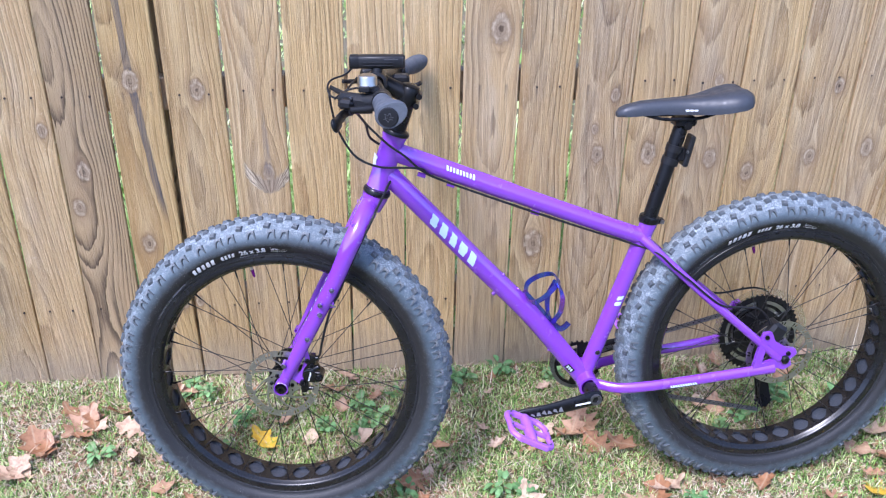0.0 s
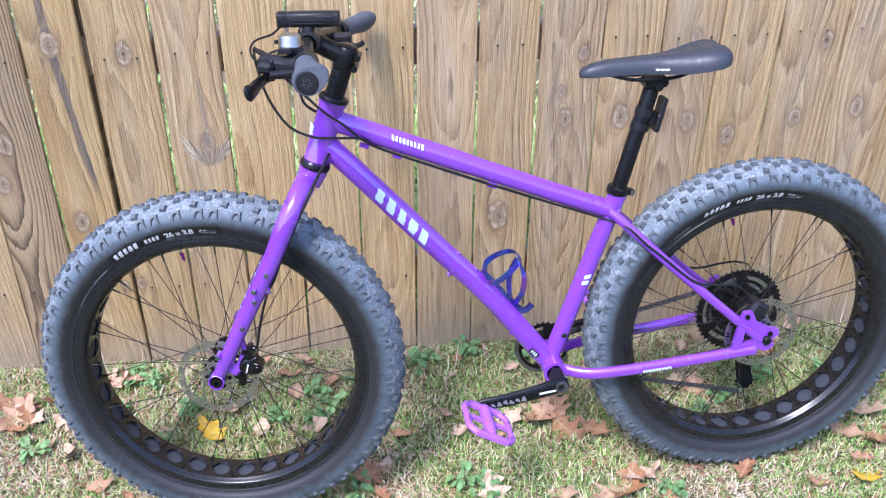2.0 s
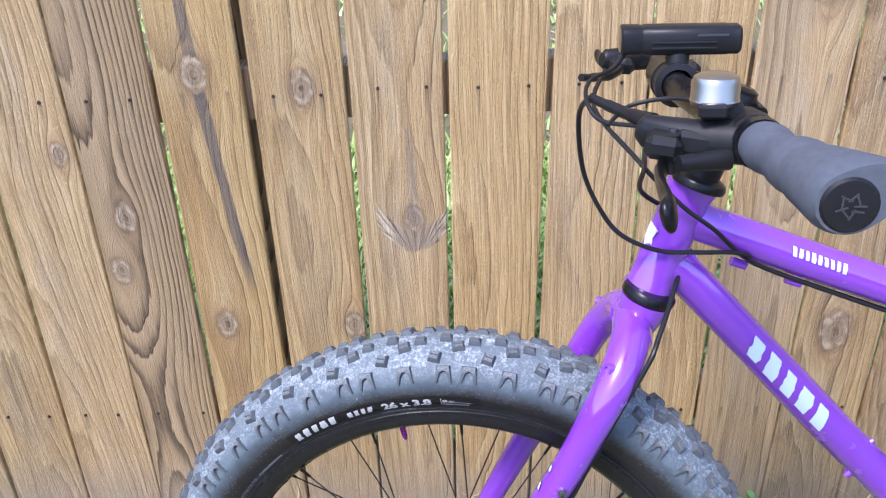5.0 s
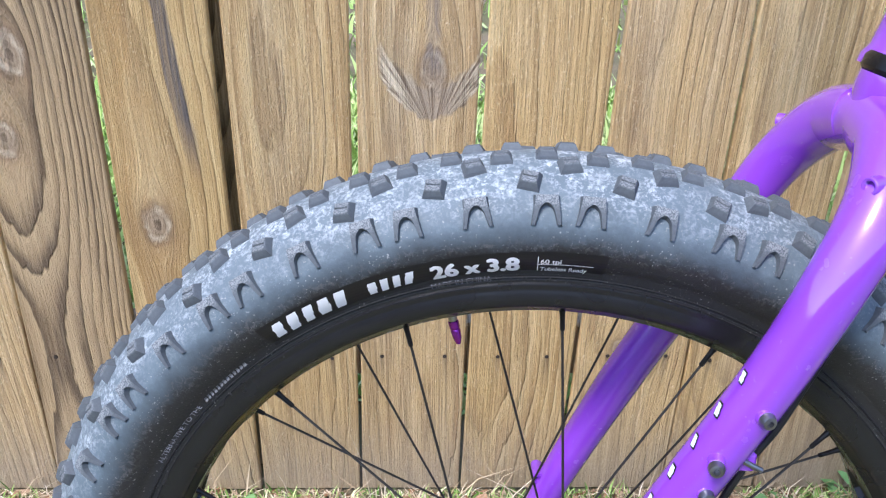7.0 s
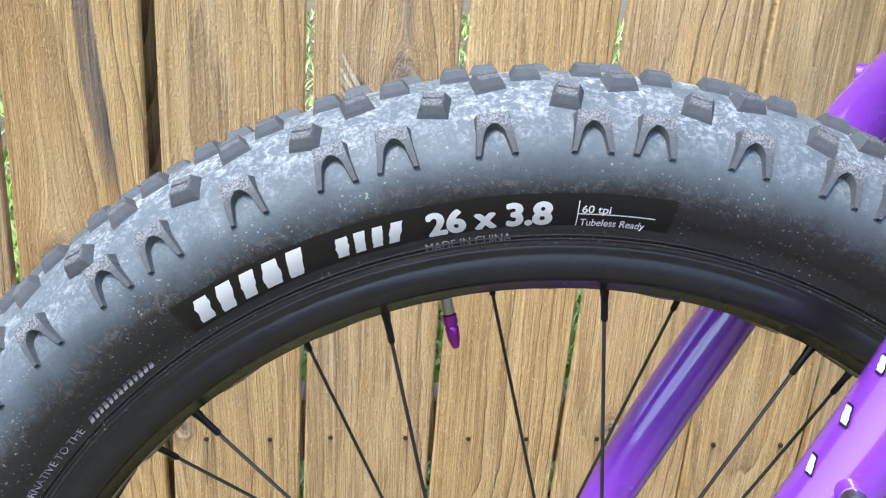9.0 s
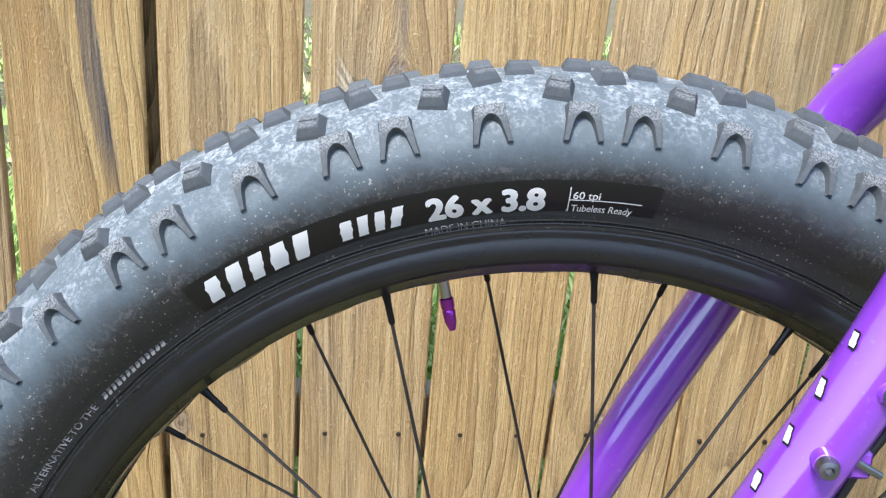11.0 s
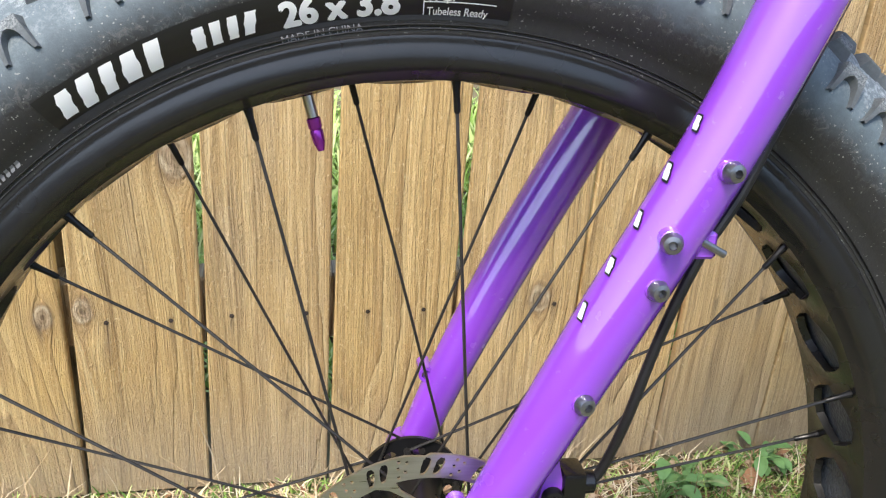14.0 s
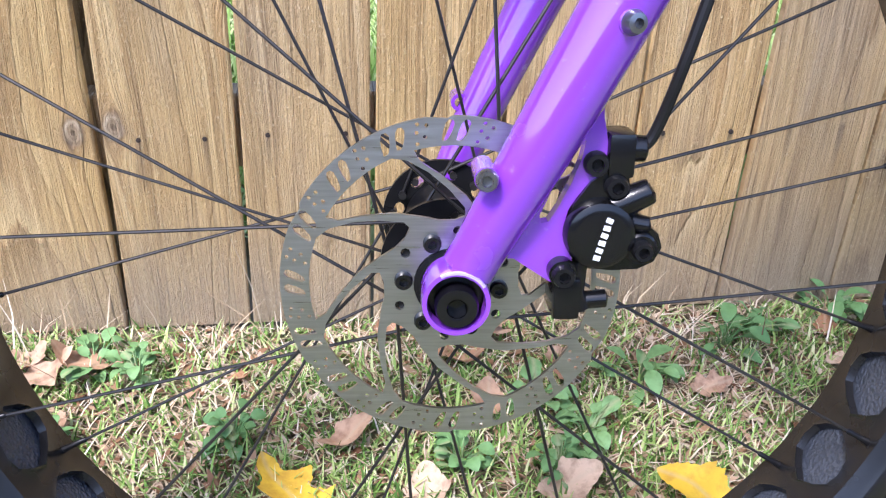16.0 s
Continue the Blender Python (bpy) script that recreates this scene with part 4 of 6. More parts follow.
# cable guide on the leg
g = Geo().box((0.108, -0.094, 0.1935), (0.1237, -0.088, 0.2065), 0.0015)
part("cable_guide", g, PURPLE, left_leg)
part("clip", Geo().sweep([(0.114, -0.096, 0.2033), (0.1266, -0.0955, 0.1965)], 0.0018, 10), BOLT, left_leg)
# disc-brake mount and caliper
mount = Geo().prism([(0.0605, 0.112), (0.0621, 0.0853), (0.0655, 0.07), (0.0665, 0.0635), (0.0615, 0.0585), (0.0576, 0.0566), (0.0525, 0.0495), (0.0492, 0.0441), (0.0478, 0.038), (0.0481, 0.033), (0.0515, 0.0225), (0.053, 0.018), (0.0525, 0.0115), (0.047, 0.0085), (0.0426, 0.0105), (0.0261, 0.0215), (0.01, 0.022), (0.03, 0.075)],
                    -0.0795, -0.0725, holes=[[(0.0533, 0.0768), (0.0552, 0.0745), (0.0535, 0.066), (0.0505, 0.0575), (0.0447, 0.045), (0.0407, 0.0385), (0.0374, 0.038), (0.0367, 0.0415), (0.041, 0.0515), (0.0465, 0.0645)]])
part("brake_mount", mount, PURPLE, left_leg)
cal = Geo().prism([(0.051, 0.047), (0.058, 0.057), (0.066, 0.0625), (0.074, 0.061), (0.0755, 0.052), (0.081, 0.04), (0.0895, 0.0335), (0.0915, 0.027), (0.0885, 0.0205), (0.0815, 0.017), (0.07, 0.0165), (0.058, 0.0175), (0.0535, 0.0205), (0.0495, 0.028), (0.049, 0.038)], -0.0815, -0.05)
cal.box((0.0435, -0.086, -0.006), (0.0562, -0.05, 0.014), 0.0025, seg=2)
cal.sweep([(0.0472, -0.068, 0.0165), (0.0472, -0.0865, 0.0165)], [0.0064, 0.0062], 20)
cal.sweep([(0.0555, -0.079, 0.02), (0.0545, -0.08, 0.006), (0.0575, -0.08, -0.002)], [0.0042, 0.0042, 0.0048], 12)
cal.sweep([(0.057, -0.079, 0.001), (0.0685, -0.0795, 0.0022), (0.069, -0.0795, 0.0022)], [0.0042, 0.0042, 0.0032], 14)
cal.sweep([(0.063, -0.068, 0.034), (0.063, -0.0838, 0.034), (0.063, -0.0862, 0.034), (0.063, -0.0872, 0.034), (0.063, -0.0874, 0.034)], [0.0158, 0.0158, 0.0148, 0.0128, 0.011], 36)
cal.box((0.0645, -0.083, 0.0585), (0.0765, -0.064, 0.0785), 0.0025, seg=2)
cal.sweep([(0.0735, -0.075, 0.0705), (0.0815, -0.0755, 0.0705), (0.0822, -0.0755, 0.0705)], [0.0062, 0.0058, 0.0045], 16)
cal.sweep([(0.0695, -0.079, 0.0455), (0.0835, -0.0815, 0.053), (0.0845, -0.0818, 0.0535), (0.085, -0.0818, 0.0538)], [0.0072, 0.0058, 0.0052, 0.003], 18)
cal.sweep([(0.0817, -0.068, 0.0272), (0.0817, -0.0835, 0.0272), (0.0817, -0.0845, 0.0272)], [0.0078, 0.0072, 0.0062], 22)
cal.sweep([(0.077, -0.08, 0.0385), (0.0845, -0.0815, 0.0375), (0.085, -0.0815, 0.0375)], [0.0045, 0.004, 0.0028], 12)
cal_ob = part("brake_caliper", cal, GLOSS, bicycle, "black hydraulic disc brake caliper", m=STEER)
for x, y, z, r in ((0.0598, -0.0795, 0.0651, 0.0056), (0.0688, -0.0815, 0.0555, 0.0052), (0.0817, -0.0845, 0.0272, 0.0046), (0.0472, -0.0865, 0.0165, 0.0052)):
    g = Geo()
    socket_bolt(g, x, y, z, r, 0.005)
    part("bolt", g, BLACK, cal_ob)
for k in range(6):
    part("caliper_print", Geo().box((-0.0015, -0.0003, -0.0011), (0.0015, 0.0003, 0.0011), 0.0, m=pose(0.0614 + 0.0009 * k, -0.0876, 0.0245 + 0.0034 * k, 0, 14 + 8 * (k % 2), 0)), WHITE, cal_ob)

# hoses and cables
def cable(pts, r=0.0025, m=None, mat=None, name="cable"):
    return part(name, Geo().sweep(curve(pts, 8), r, 10), mat or PLASTIC, bicycle, m=m)


cable([(0.24, 0.04, 0.49), (0.2465, 0.02, 0.455), (0.2322, -0.02, 0.4248), (0.2246, -0.04, 0.4121), (0.2146, -0.062, 0.3955), (0.2042, -0.078, 0.3751), (0.1735, -0.085, 0.313), (0.146, -0.0895, 0.253), (0.133, -0.09, 0.222), (0.118, -0.0895, 0.194), (0.1045, -0.087, 0.155), (0.0925, -0.084, 0.108), (0.0855, -0.076, 0.078), (0.08, -0.0755, 0.0705)], 0.0026, STEER, name="brake_hose")
cable([(0.139, -0.1, 0.647), (0.134, -0.06, 0.62), (0.142, -0.035, 0.56), (0.16, -0.03, 0.516), (0.183, -0.03, 0.486), (0.222, -0.03, 0.467), (0.264, -0.03, 0.463), (0.31, -0.024, 0.456), (0.345, -0.014, 0.43), (0.55, -0.013, 0.344), (0.76, -0.012, 0.262), (0.8123, -0.042, 0.247), (0.8491, -0.06, 0.2144), (0.8865, -0.07, 0.1838), (0.925, -0.076, 0.1498), (0.9578, -0.078, 0.127), (0.9995, -0.075, 0.119), (1.0415, -0.072, 0.1116), (1.068, -0.07, 0.086), (1.08, -0.068, 0.06)], 0.0024, name="brake_hose")
cable([(0.19, 0.12, 0.62), (0.165, 0.04, 0.6), (0.195, -0.03, 0.565), (0.22, -0.036, 0.537), (0.245, -0.036, 0.512), (0.275, -0.034, 0.488), (0.31, -0.02, 0.452), (0.36, 0.006, 0.418), (0.55, 0.006, 0.34), (0.76, 0.012, 0.257), (0.815, 0.04, 0.25), (0.905, 0.072, 0.165), (0.9645, 0.083, 0.1054), (1.006, 0.088, 0.082), (1.04, 0.093, 0.077), (1.085, 0.099, 0.08), (1.125, 0.105, 0.0773), (1.161, 0.11, 0.0564), (1.178, 0.11, 0.0), (1.155, 0.105, -0.085)], 0.0024, name="gear_cable")
cable([(0.171, -0.03, 0.668), (0.16, -0.05, 0.66), (0.138, -0.08, 0.655), (0.134, -0.11, 0.645), (0.145, -0.13, 0.632), (0.175, -0.15, 0.632)], 0.0019, STEER, name="light_cable")
cable([(0.15, -0.14, 0.63), (0.17, -0.12, 0.642), (0.205, -0.13, 0.65), (0.23, -0.16, 0.65)], 0.0019, STEER, name="light_cable")
cable([(0.18, -0.165, 0.628), (0.185, -0.11, 0.6), (0.195, -0.03, 0.56), (0.2, 0.02, 0.52), (0.24, 0.04, 0.49)], 0.0026, STEER, name="brake_hose")

# seat
post_ob = part("seatpost", Geo().sweep([(0.803, 0, 0.305), (0.8585, 0, 0.507), (0.861, 0, 0.519)], [0.0155, 0.0155, 0.013], 24), BLACK, bicycle)
part("post_clamp", Geo().box((-0.022, -0.02, -0.012), (0.024, 0.02, 0.008), 0.005, m=pose(0.864, 0, 0.527, 0, -4, 0)).sweep([(0.866, -0.026, 0.519), (0.866, 0.026, 0.519)], 0.008, 14), BLACK, post_ob)
collar = Geo().sweep([(0.8025, 0, 0.303), (0.803, 0, 0.306), (0.8058, 0, 0.316), (0.8063, 0, 0.3185)], [0.0205, 0.0222, 0.0222, 0.0205], 26)
collar.box((0.822, -0.008, 0.299), (0.838, 0.008, 0.311), 0.003)
collar_ob = part("seat_collar", collar, BLACK, bicycle)
part("bolt", Geo().sweep([(0.831, -0.012, 0.305), (0.831, 0.01, 0.305)], 0.0045, 12), BOLT, collar_ob)


def saddle():
    stat = [(0.0, 0.008, 0.545, 0.008), (0.006, 0.015, 0.552, 0.016), (0.02, 0.019, 0.5575, 0.022), (0.05, 0.0215, 0.563, 0.027), (0.1, 0.0235, 0.5645, 0.029), (0.14, 0.028, 0.565, 0.031), (0.17, 0.038, 0.567, 0.034), (0.2, 0.053, 0.572, 0.037), (0.225, 0.065, 0.577, 0.038), (0.25, 0.069, 0.58, 0.037), (0.265, 0.063, 0.578, 0.031), (0.274, 0.05, 0.572, 0.02), (0.277, 0.036, 0.565, 0.009)]
    n = 22
    verts, faces = [], []
    for d, hw, top, deep in stat:
        for k in range(n):
            a = math.pi * k / (n - 1)
            c, s_ = math.cos(a), math.sin(a)
            y = hw * math.copysign(abs(c) ** 0.62, c)
            z = top - deep * (1 - s_ ** 0.75)
            if hw > 0.045:
                z -= 0.006 * math.exp(-(y / 0.013) ** 2)
            verts.append((0.7195 + d, -y, z + 0.006 + 0.03 * d))
    m = len(verts)
    for d, hw, top, deep in stat:
        for k in range(n):
            a = math.pi * k / (n - 1)
            verts.append((0.7195 + d, -hw * 0.86 * math.copysign(abs(math.cos(a)) ** 0.62, math.cos(a)), top - deep * 0.85 + 0.003 + 0.03 * d))
    for base, flip in ((0, False), (m, True)):
        for i in range(len(stat) - 1):
            for k in range(n - 1):
                f = (base + i * n + k, base + i * n + k + 1, base + (i + 1) * n + k + 1, base + (i + 1) * n + k)
                faces.append(f[::-1] if flip else f)
    for i in range(len(stat) - 1):
        for k in (0, n - 1):
            faces.append((i * n + k, (i + 1) * n + k, m + (i + 1) * n + k, m + i * n + k))
    for i in (0, len(stat) - 1):
        for k in range(n - 1):
            faces.append((i * n + k, i * n + k + 1, m + i * n + k + 1, m + i * n + k))
    ob = part("saddle", Geo().add(verts, faces), SADDLESKIN, bicycle, "black padded bicycle saddle", smooth=50)
    for s in (-1, 1):
        part("saddle_rail", Geo().sweep(curve([(0.77, s * 0.012, 0.546), (0.81, s * 0.02, 0.536), (0.85, s * 0.022, 0.534), (0.9, s * 0.022, 0.536), (0.945, s * 0.03, 0.555)], 6), 0.0036, 10), BLACK, ob)
    for k in range(3):
        part("saddle_print", Geo().box((0.852 + 0.0085 * k, -0.0468, 0.5445), (0.8585 + 0.0085 * k, -0.0425, 0.5475), 0.0, m=pose(0, 0.004 - 0.0016 * k, 0.01)), WHITE, ob)
    return ob


saddle()
bracket = Geo().sweep([(0.8395, 0, 0.433), (0.8435, 0, 0.447)], 0.0185, 24).sweep([(0.847, 0, 0.46), (0.851, 0, 0.474)], 0.0185, 24)
bracket.box((-0.0055, -0.016, -0.034), (0.0055, 0.016, 0.034), 0.003, m=pose(0.878, 0, 0.461, 0, 13, 0))
bracket.box((0.845, -0.008, 0.44), (0.872, 0.008, 0.468), 0.003)
bracket_ob = part("light_bracket", bracket, PLASTIC, bicycle, "black plastic tail-light bracket on the seatpost")
part("bolt", Geo().sweep([(0.872, -0.019, 0.462), (0.872, -0.015, 0.462)], 0.003, 10), BOLT, bracket_ob)

# bottle cage on the down tube
cage = Geo()
def strap(pts, w=0.008, t=0.0018):
    pts = curve(pts, 8)
    verts, faces = [], []
    for i, p in enumerate(pts):
        d = (pts[min(i + 1, len(pts) - 1)] - pts[max(i - 1, 0)]).normalized()
        up = Vector((0.63, 0, -0.77))
        side = (up - d * up.dot(d)).normalized()
        nrm = d.cross(side)
        for a, b in ((-1, -1), (1, -1), (1, 1), (-1, 1)):
            verts.append(p + side * (a * w / 2) + nrm * (b * t / 2))
    for i in range(len(pts) - 1):
        for k in range(4):
            q = (k + 1) % 4
            faces.append((i * 4 + k, i * 4 + q, (i + 1) * 4 + q, (i + 1) * 4 + k))
    faces += [(0, 1, 2, 3), tuple(len(verts) - 4 + k for k in range(4))]
    cage.add(verts, faces)


strap([(0.534, 0.0, 0.15), (0.541, -0.03, 0.143), (0.562, -0.039, 0.154), (0.59, -0.028, 0.172), (0.607, 0.0, 0.178), (0.6, 0.028, 0.182), (0.574, 0.039, 0.175), (0.545, 0.03, 0.163), (0.534, 0.0, 0.15)], 0.0115, 0.0022)
strap([(0.604, -0.01, 0.177), (0.61, -0.03, 0.151), (0.606, -0.029, 0.114), (0.594, -0.005, 0.077)], 0.011, 0.0022)
strap([(0.604, 0.01, 0.174), (0.593, 0.032, 0.13), (0.591, 0.028, 0.094), (0.596, 0.005, 0.075)], 0.011, 0.0022)
strap([(0.528, 0.0, 0.158), (0.554, 0.0, 0.126), (0.58, 0.0, 0.093), (0.602, 0.0, 0.068), (0.614, 0.0, 0.059), (0.624, 0.0, 0.062), (0.634, 0.0, 0.072)], 0.014, 0.0026)
part("bottle_cage", cage, CAGE, bicycle, "oil-slick blue and purple bottle cage")

# cranks, pedals, chainring, chain, rear gears
BB = Vector((0.675, 0, -0.07))
crank = Geo().sweep([BB + Vector((0, -0.055, 0)), BB + Vector((0, -0.1, 0))], 0.0165, 24)
crank.sweep([(0.688, -0.098, -0.064), (0.672, -0.1, -0.066), (0.63, -0.105, -0.0735), (0.56, -0.11, -0.084), (0.51, -0.111, -0.088), (0.492, -0.111, -0.09)], [0.011, 0.019, 0.0165, 0.015, 0.0135, 0.009], 20, squash=[0.5] * 6)
crank_ob = part("crank_arm", crank, BLACK, bicycle, "black crank arm with grey graphics")
part("axle_cap", Geo().revolve([(0.009, -0.004), (0.012, -0.004), (0.013, 0.0), (0.012, 0.004)], 22, m=pose(0.673, -0.1095, -0.066)).revolve([(0.009, -0.004), (0.0085, 0.002), (0.0001, 0.002)], 8, m=pose(0.673, -0.1095, -0.066)), BOLT, crank_ob)
part("crank_print", Geo().box((-0.017, -0.0004, -0.002), (0.017, 0.0004, 0.002), 0.0, m=pose(0.643, -0.1142, -0.0715, 0, -8, 0)), WHITE, crank_ob)
for k in range(6):
    x = 0.592 - 0.0125 * k
    gr = Geo().add([(-0.005, 0, -0.005 + 0.004 * (k % 2)), (0.006, 0, -0.007), (0.003, 0, 0.006 - 0.003 * (k % 3)), (-0.002, 0, 0.004)], [(0, 1, 2, 3)], m=pose(x, -0.118 - 0.0003 * k + 0.0003, -0.079 - 0.12 * (0.592 - x), 0, -8, 0))
    part("crank_graphic", gr, GREYINK, crank_ob)
part("crank_arm", Geo().sweep([(0.668, 0.1, -0.07), (0.76, 0.108, -0.053), (0.845, 0.11, -0.037)], [0.018, 0.016, 0.013], 16, squash=[0.5] * 3), BLACK, bicycle)


def pedal(x, y, z, s, tilt):
    m = pose(x, y, z, 0, tilt, 0)
    g = Geo()
    w, d = 0.047, 0.048
    for sx_ in (-1, 1):
        g.sweep(curve([(sx_ * 0.03, -d, 0), (sx_ * w, -d * 0.7, 0), (sx_ * w, 0, 0), (sx_ * w, d * 0.7, 0), (sx_ * 0.03, d, 0)], 4), 0.0066, 8)
    for sy in (-1, 1):
        g.box((-0.036, sy * d - 0.006, -0.006), (0.036, sy * d + 0.006, 0.006), 0.002)
    g.box((-0.042, -0.004, -0.005), (0.042, 0.004, 0.005), 0.002)
    g.sweep([(0, -d, 0), (0, -d * 0.6, 0), (0, d * 0.6, 0), (0, d, 0)], [0.0095, 0.0115, 0.012, 0.0105], 14)
    body = part("pedal", g, PEDAL, bicycle, "purple flat pedal", m=m)
    pin = Geo().sweep([(0, 0, -0.0105), (0, 0, 0.0105)], 0.0018, 6)
    first = None
    for px, py in ((-0.04, -0.04), (-0.047, -0.015), (-0.047, 0.015), (-0.04, 0.04), (0.04, -0.04), (0.047, -0.015), (0.047, 0.015), (0.04, 0.04)):
        if first is None:
            first = part("pin", pin, BOLT, body)
            first.location = (px, py, 0)
        else:
            o = part("pin", first.data, BOLT, body)
            o.location = (px, py, 0)
    part("spindle", Geo().sweep([(0, s * d, 0), (0, s * (d + 0.022), 0)], 0.0065, 12), BOLT, body)
    return body


pedal(0.51, -0.174, -0.088, 1, 29)
pedal(0.845, 0.172, -0.035, -1, 15)


def sprocket(r, teeth, y, thick=0.002, inner=0.6, holes=5):
    out = []
    for k in range(teeth):
        for da, rr in ((-0.3, r - 0.003), (-0.12, r + 0.001), (0.12, r + 0.001), (0.3, r - 0.003)):
            a = 2 * math.pi * (k + da) / teeth
            out.append((rr * math.sin(a), rr * math.cos(a)))
    cut = []
    for k in range(holes):
        a0, a1 = 2 * math.pi * (k + 0.14) / holes, 2 * math.pi * (k + 0.86) / holes
        ro, ri = r * 0.84, r * inner
        arc = [a0 + (a1 - a0) * i / 6 for i in range(7)]
        cut.append([(ro * math.sin(a), ro * math.cos(a)) for a in arc] + [(ri * math.sin(a), ri * math.cos(a)) for a in arc[::-1]])
    return Geo().prism(out, y, y + thick, holes=cut)


ring_ob = part("chainring", sprocket(0.0595, 30, 0.062, 0.004, 0.42, 4), BLACK, bicycle, m=pose(0.675, 0, -0.07, 0, 10, 0))
part("spindle", Geo().sweep([(0, 0.05, 0), (0, 0.1, 0)], 0.016, 18), BLACK, ring_ob)

# chain: upper run, lower run to the derailleur
link = Geo()
outline = []
for k in range(10):
    a = math.pi * k / 9
    outline.append((0.0065 + 0.0042 * math.sin(a), 0.0042 * math.cos(a)))
for k in range(10):
    a = math.pi + math.pi * k / 9
    outline.append((-0.0065 + 0.0042 * math.sin(a), 0.0042 * math.cos(a)))
link.prism(outline, -0.0034, -0.0022).prism(outline, 0.0022, 0.0034).sweep([(0.0063, -0.0034, 0), (0.0063, 0.0034, 0)], 0.0035, 8)
DER = Vector((1.152, 0.075, -0.215))
chain_line = [Vector((0.668 + 0.06, 0.064, -0.07 + 0.03)) + (Vector((1.118 - 0.01, 0.052, 0.06)) - Vector((0.735, 0.064, -0.04))) * (i / 29) for i in range(30)]
chain_low = [Vector((0.7, 0.064, -0.128)) + (DER + Vector((-0.02, -0.012, -0.02)) - Vector((0.7, 0.064, -0.128))) * (i / 35) for i in range(36)]
chain = part("chain", link, BOLT, bicycle, m=Matrix.Translation(chain_line[0]) @ pose(0, 0, 0, 0, -14, 0))
for line in (chain_line[1:], chain_low):
    tilt = math.degrees(math.atan2(line[-1].z - line[0].z, line[-1].x - line[0].x))
    for i, p in enumerate(line):
        part("chain_link", chain.data, BOLT, bicycle, m=Matrix.Translation(p) @ pose(0, 0, 0, 0, -tilt, 0))

for k in range(17):
    # the chain round the front of its ring
    a = radians(-38 - 12.2 * k)
    part("chain_link", chain.data, BOLT, bicycle, m=pose(0.675 + 0.0605 * math.sin(a), 0.064, -0.07 + 0.0605 * math.cos(a), 0, math.degrees(a), 0))

# rear derailleur
der = Geo().box((-0.02, -0.012, -0.02), (0.022, 0.014, 0.02), 0.006, m=pose(1.15, 0.1, -0.1, 0, 30, 0))
der.sweep(curve([(1.13, 0.1, -0.04), (1.158, 0.104, -0.08), (1.148, 0.098, -0.15)], 5), 0.009, 12)
der.prism([(-0.012, 0.012), (0.012, 0.012), (0.016, -0.09), (0.0, -0.105), (-0.016, -0.09)], -0.009, -0.0065, m=pose(1.148, 0.085, -0.14, 0, -12, 0))
der.prism([(-0.012, 0.012), (0.012, 0.012), (0.016, -0.09), (0.0, -0.105), (-0.016, -0.09)], 0.0065, 0.009, m=pose(1.148, 0.085, -0.14, 0, -12, 0))
der_ob = part("rear_derailleur", der, BLACK, bicycle)
for z in (-0.14, -0.225):
    part("jockey_wheel", sprocket(0.022, 12, -0.002, 0.004, 0.4, 4), PLASTIC, der_ob, m=pose(1.148 + (-0.14 - z) * 0.2, 0.085, z))

# ---- wheels ----
def tyre_section(w):
    """Radius and y of the casing at w degrees from its crown; positive w on the left side."""
    a = radians(w)
    return 0.3205 + 0.0385 * math.cos(a) + 0.003 * math.exp(-(w / 27) ** 2), -0.0475 * math.sin(a)


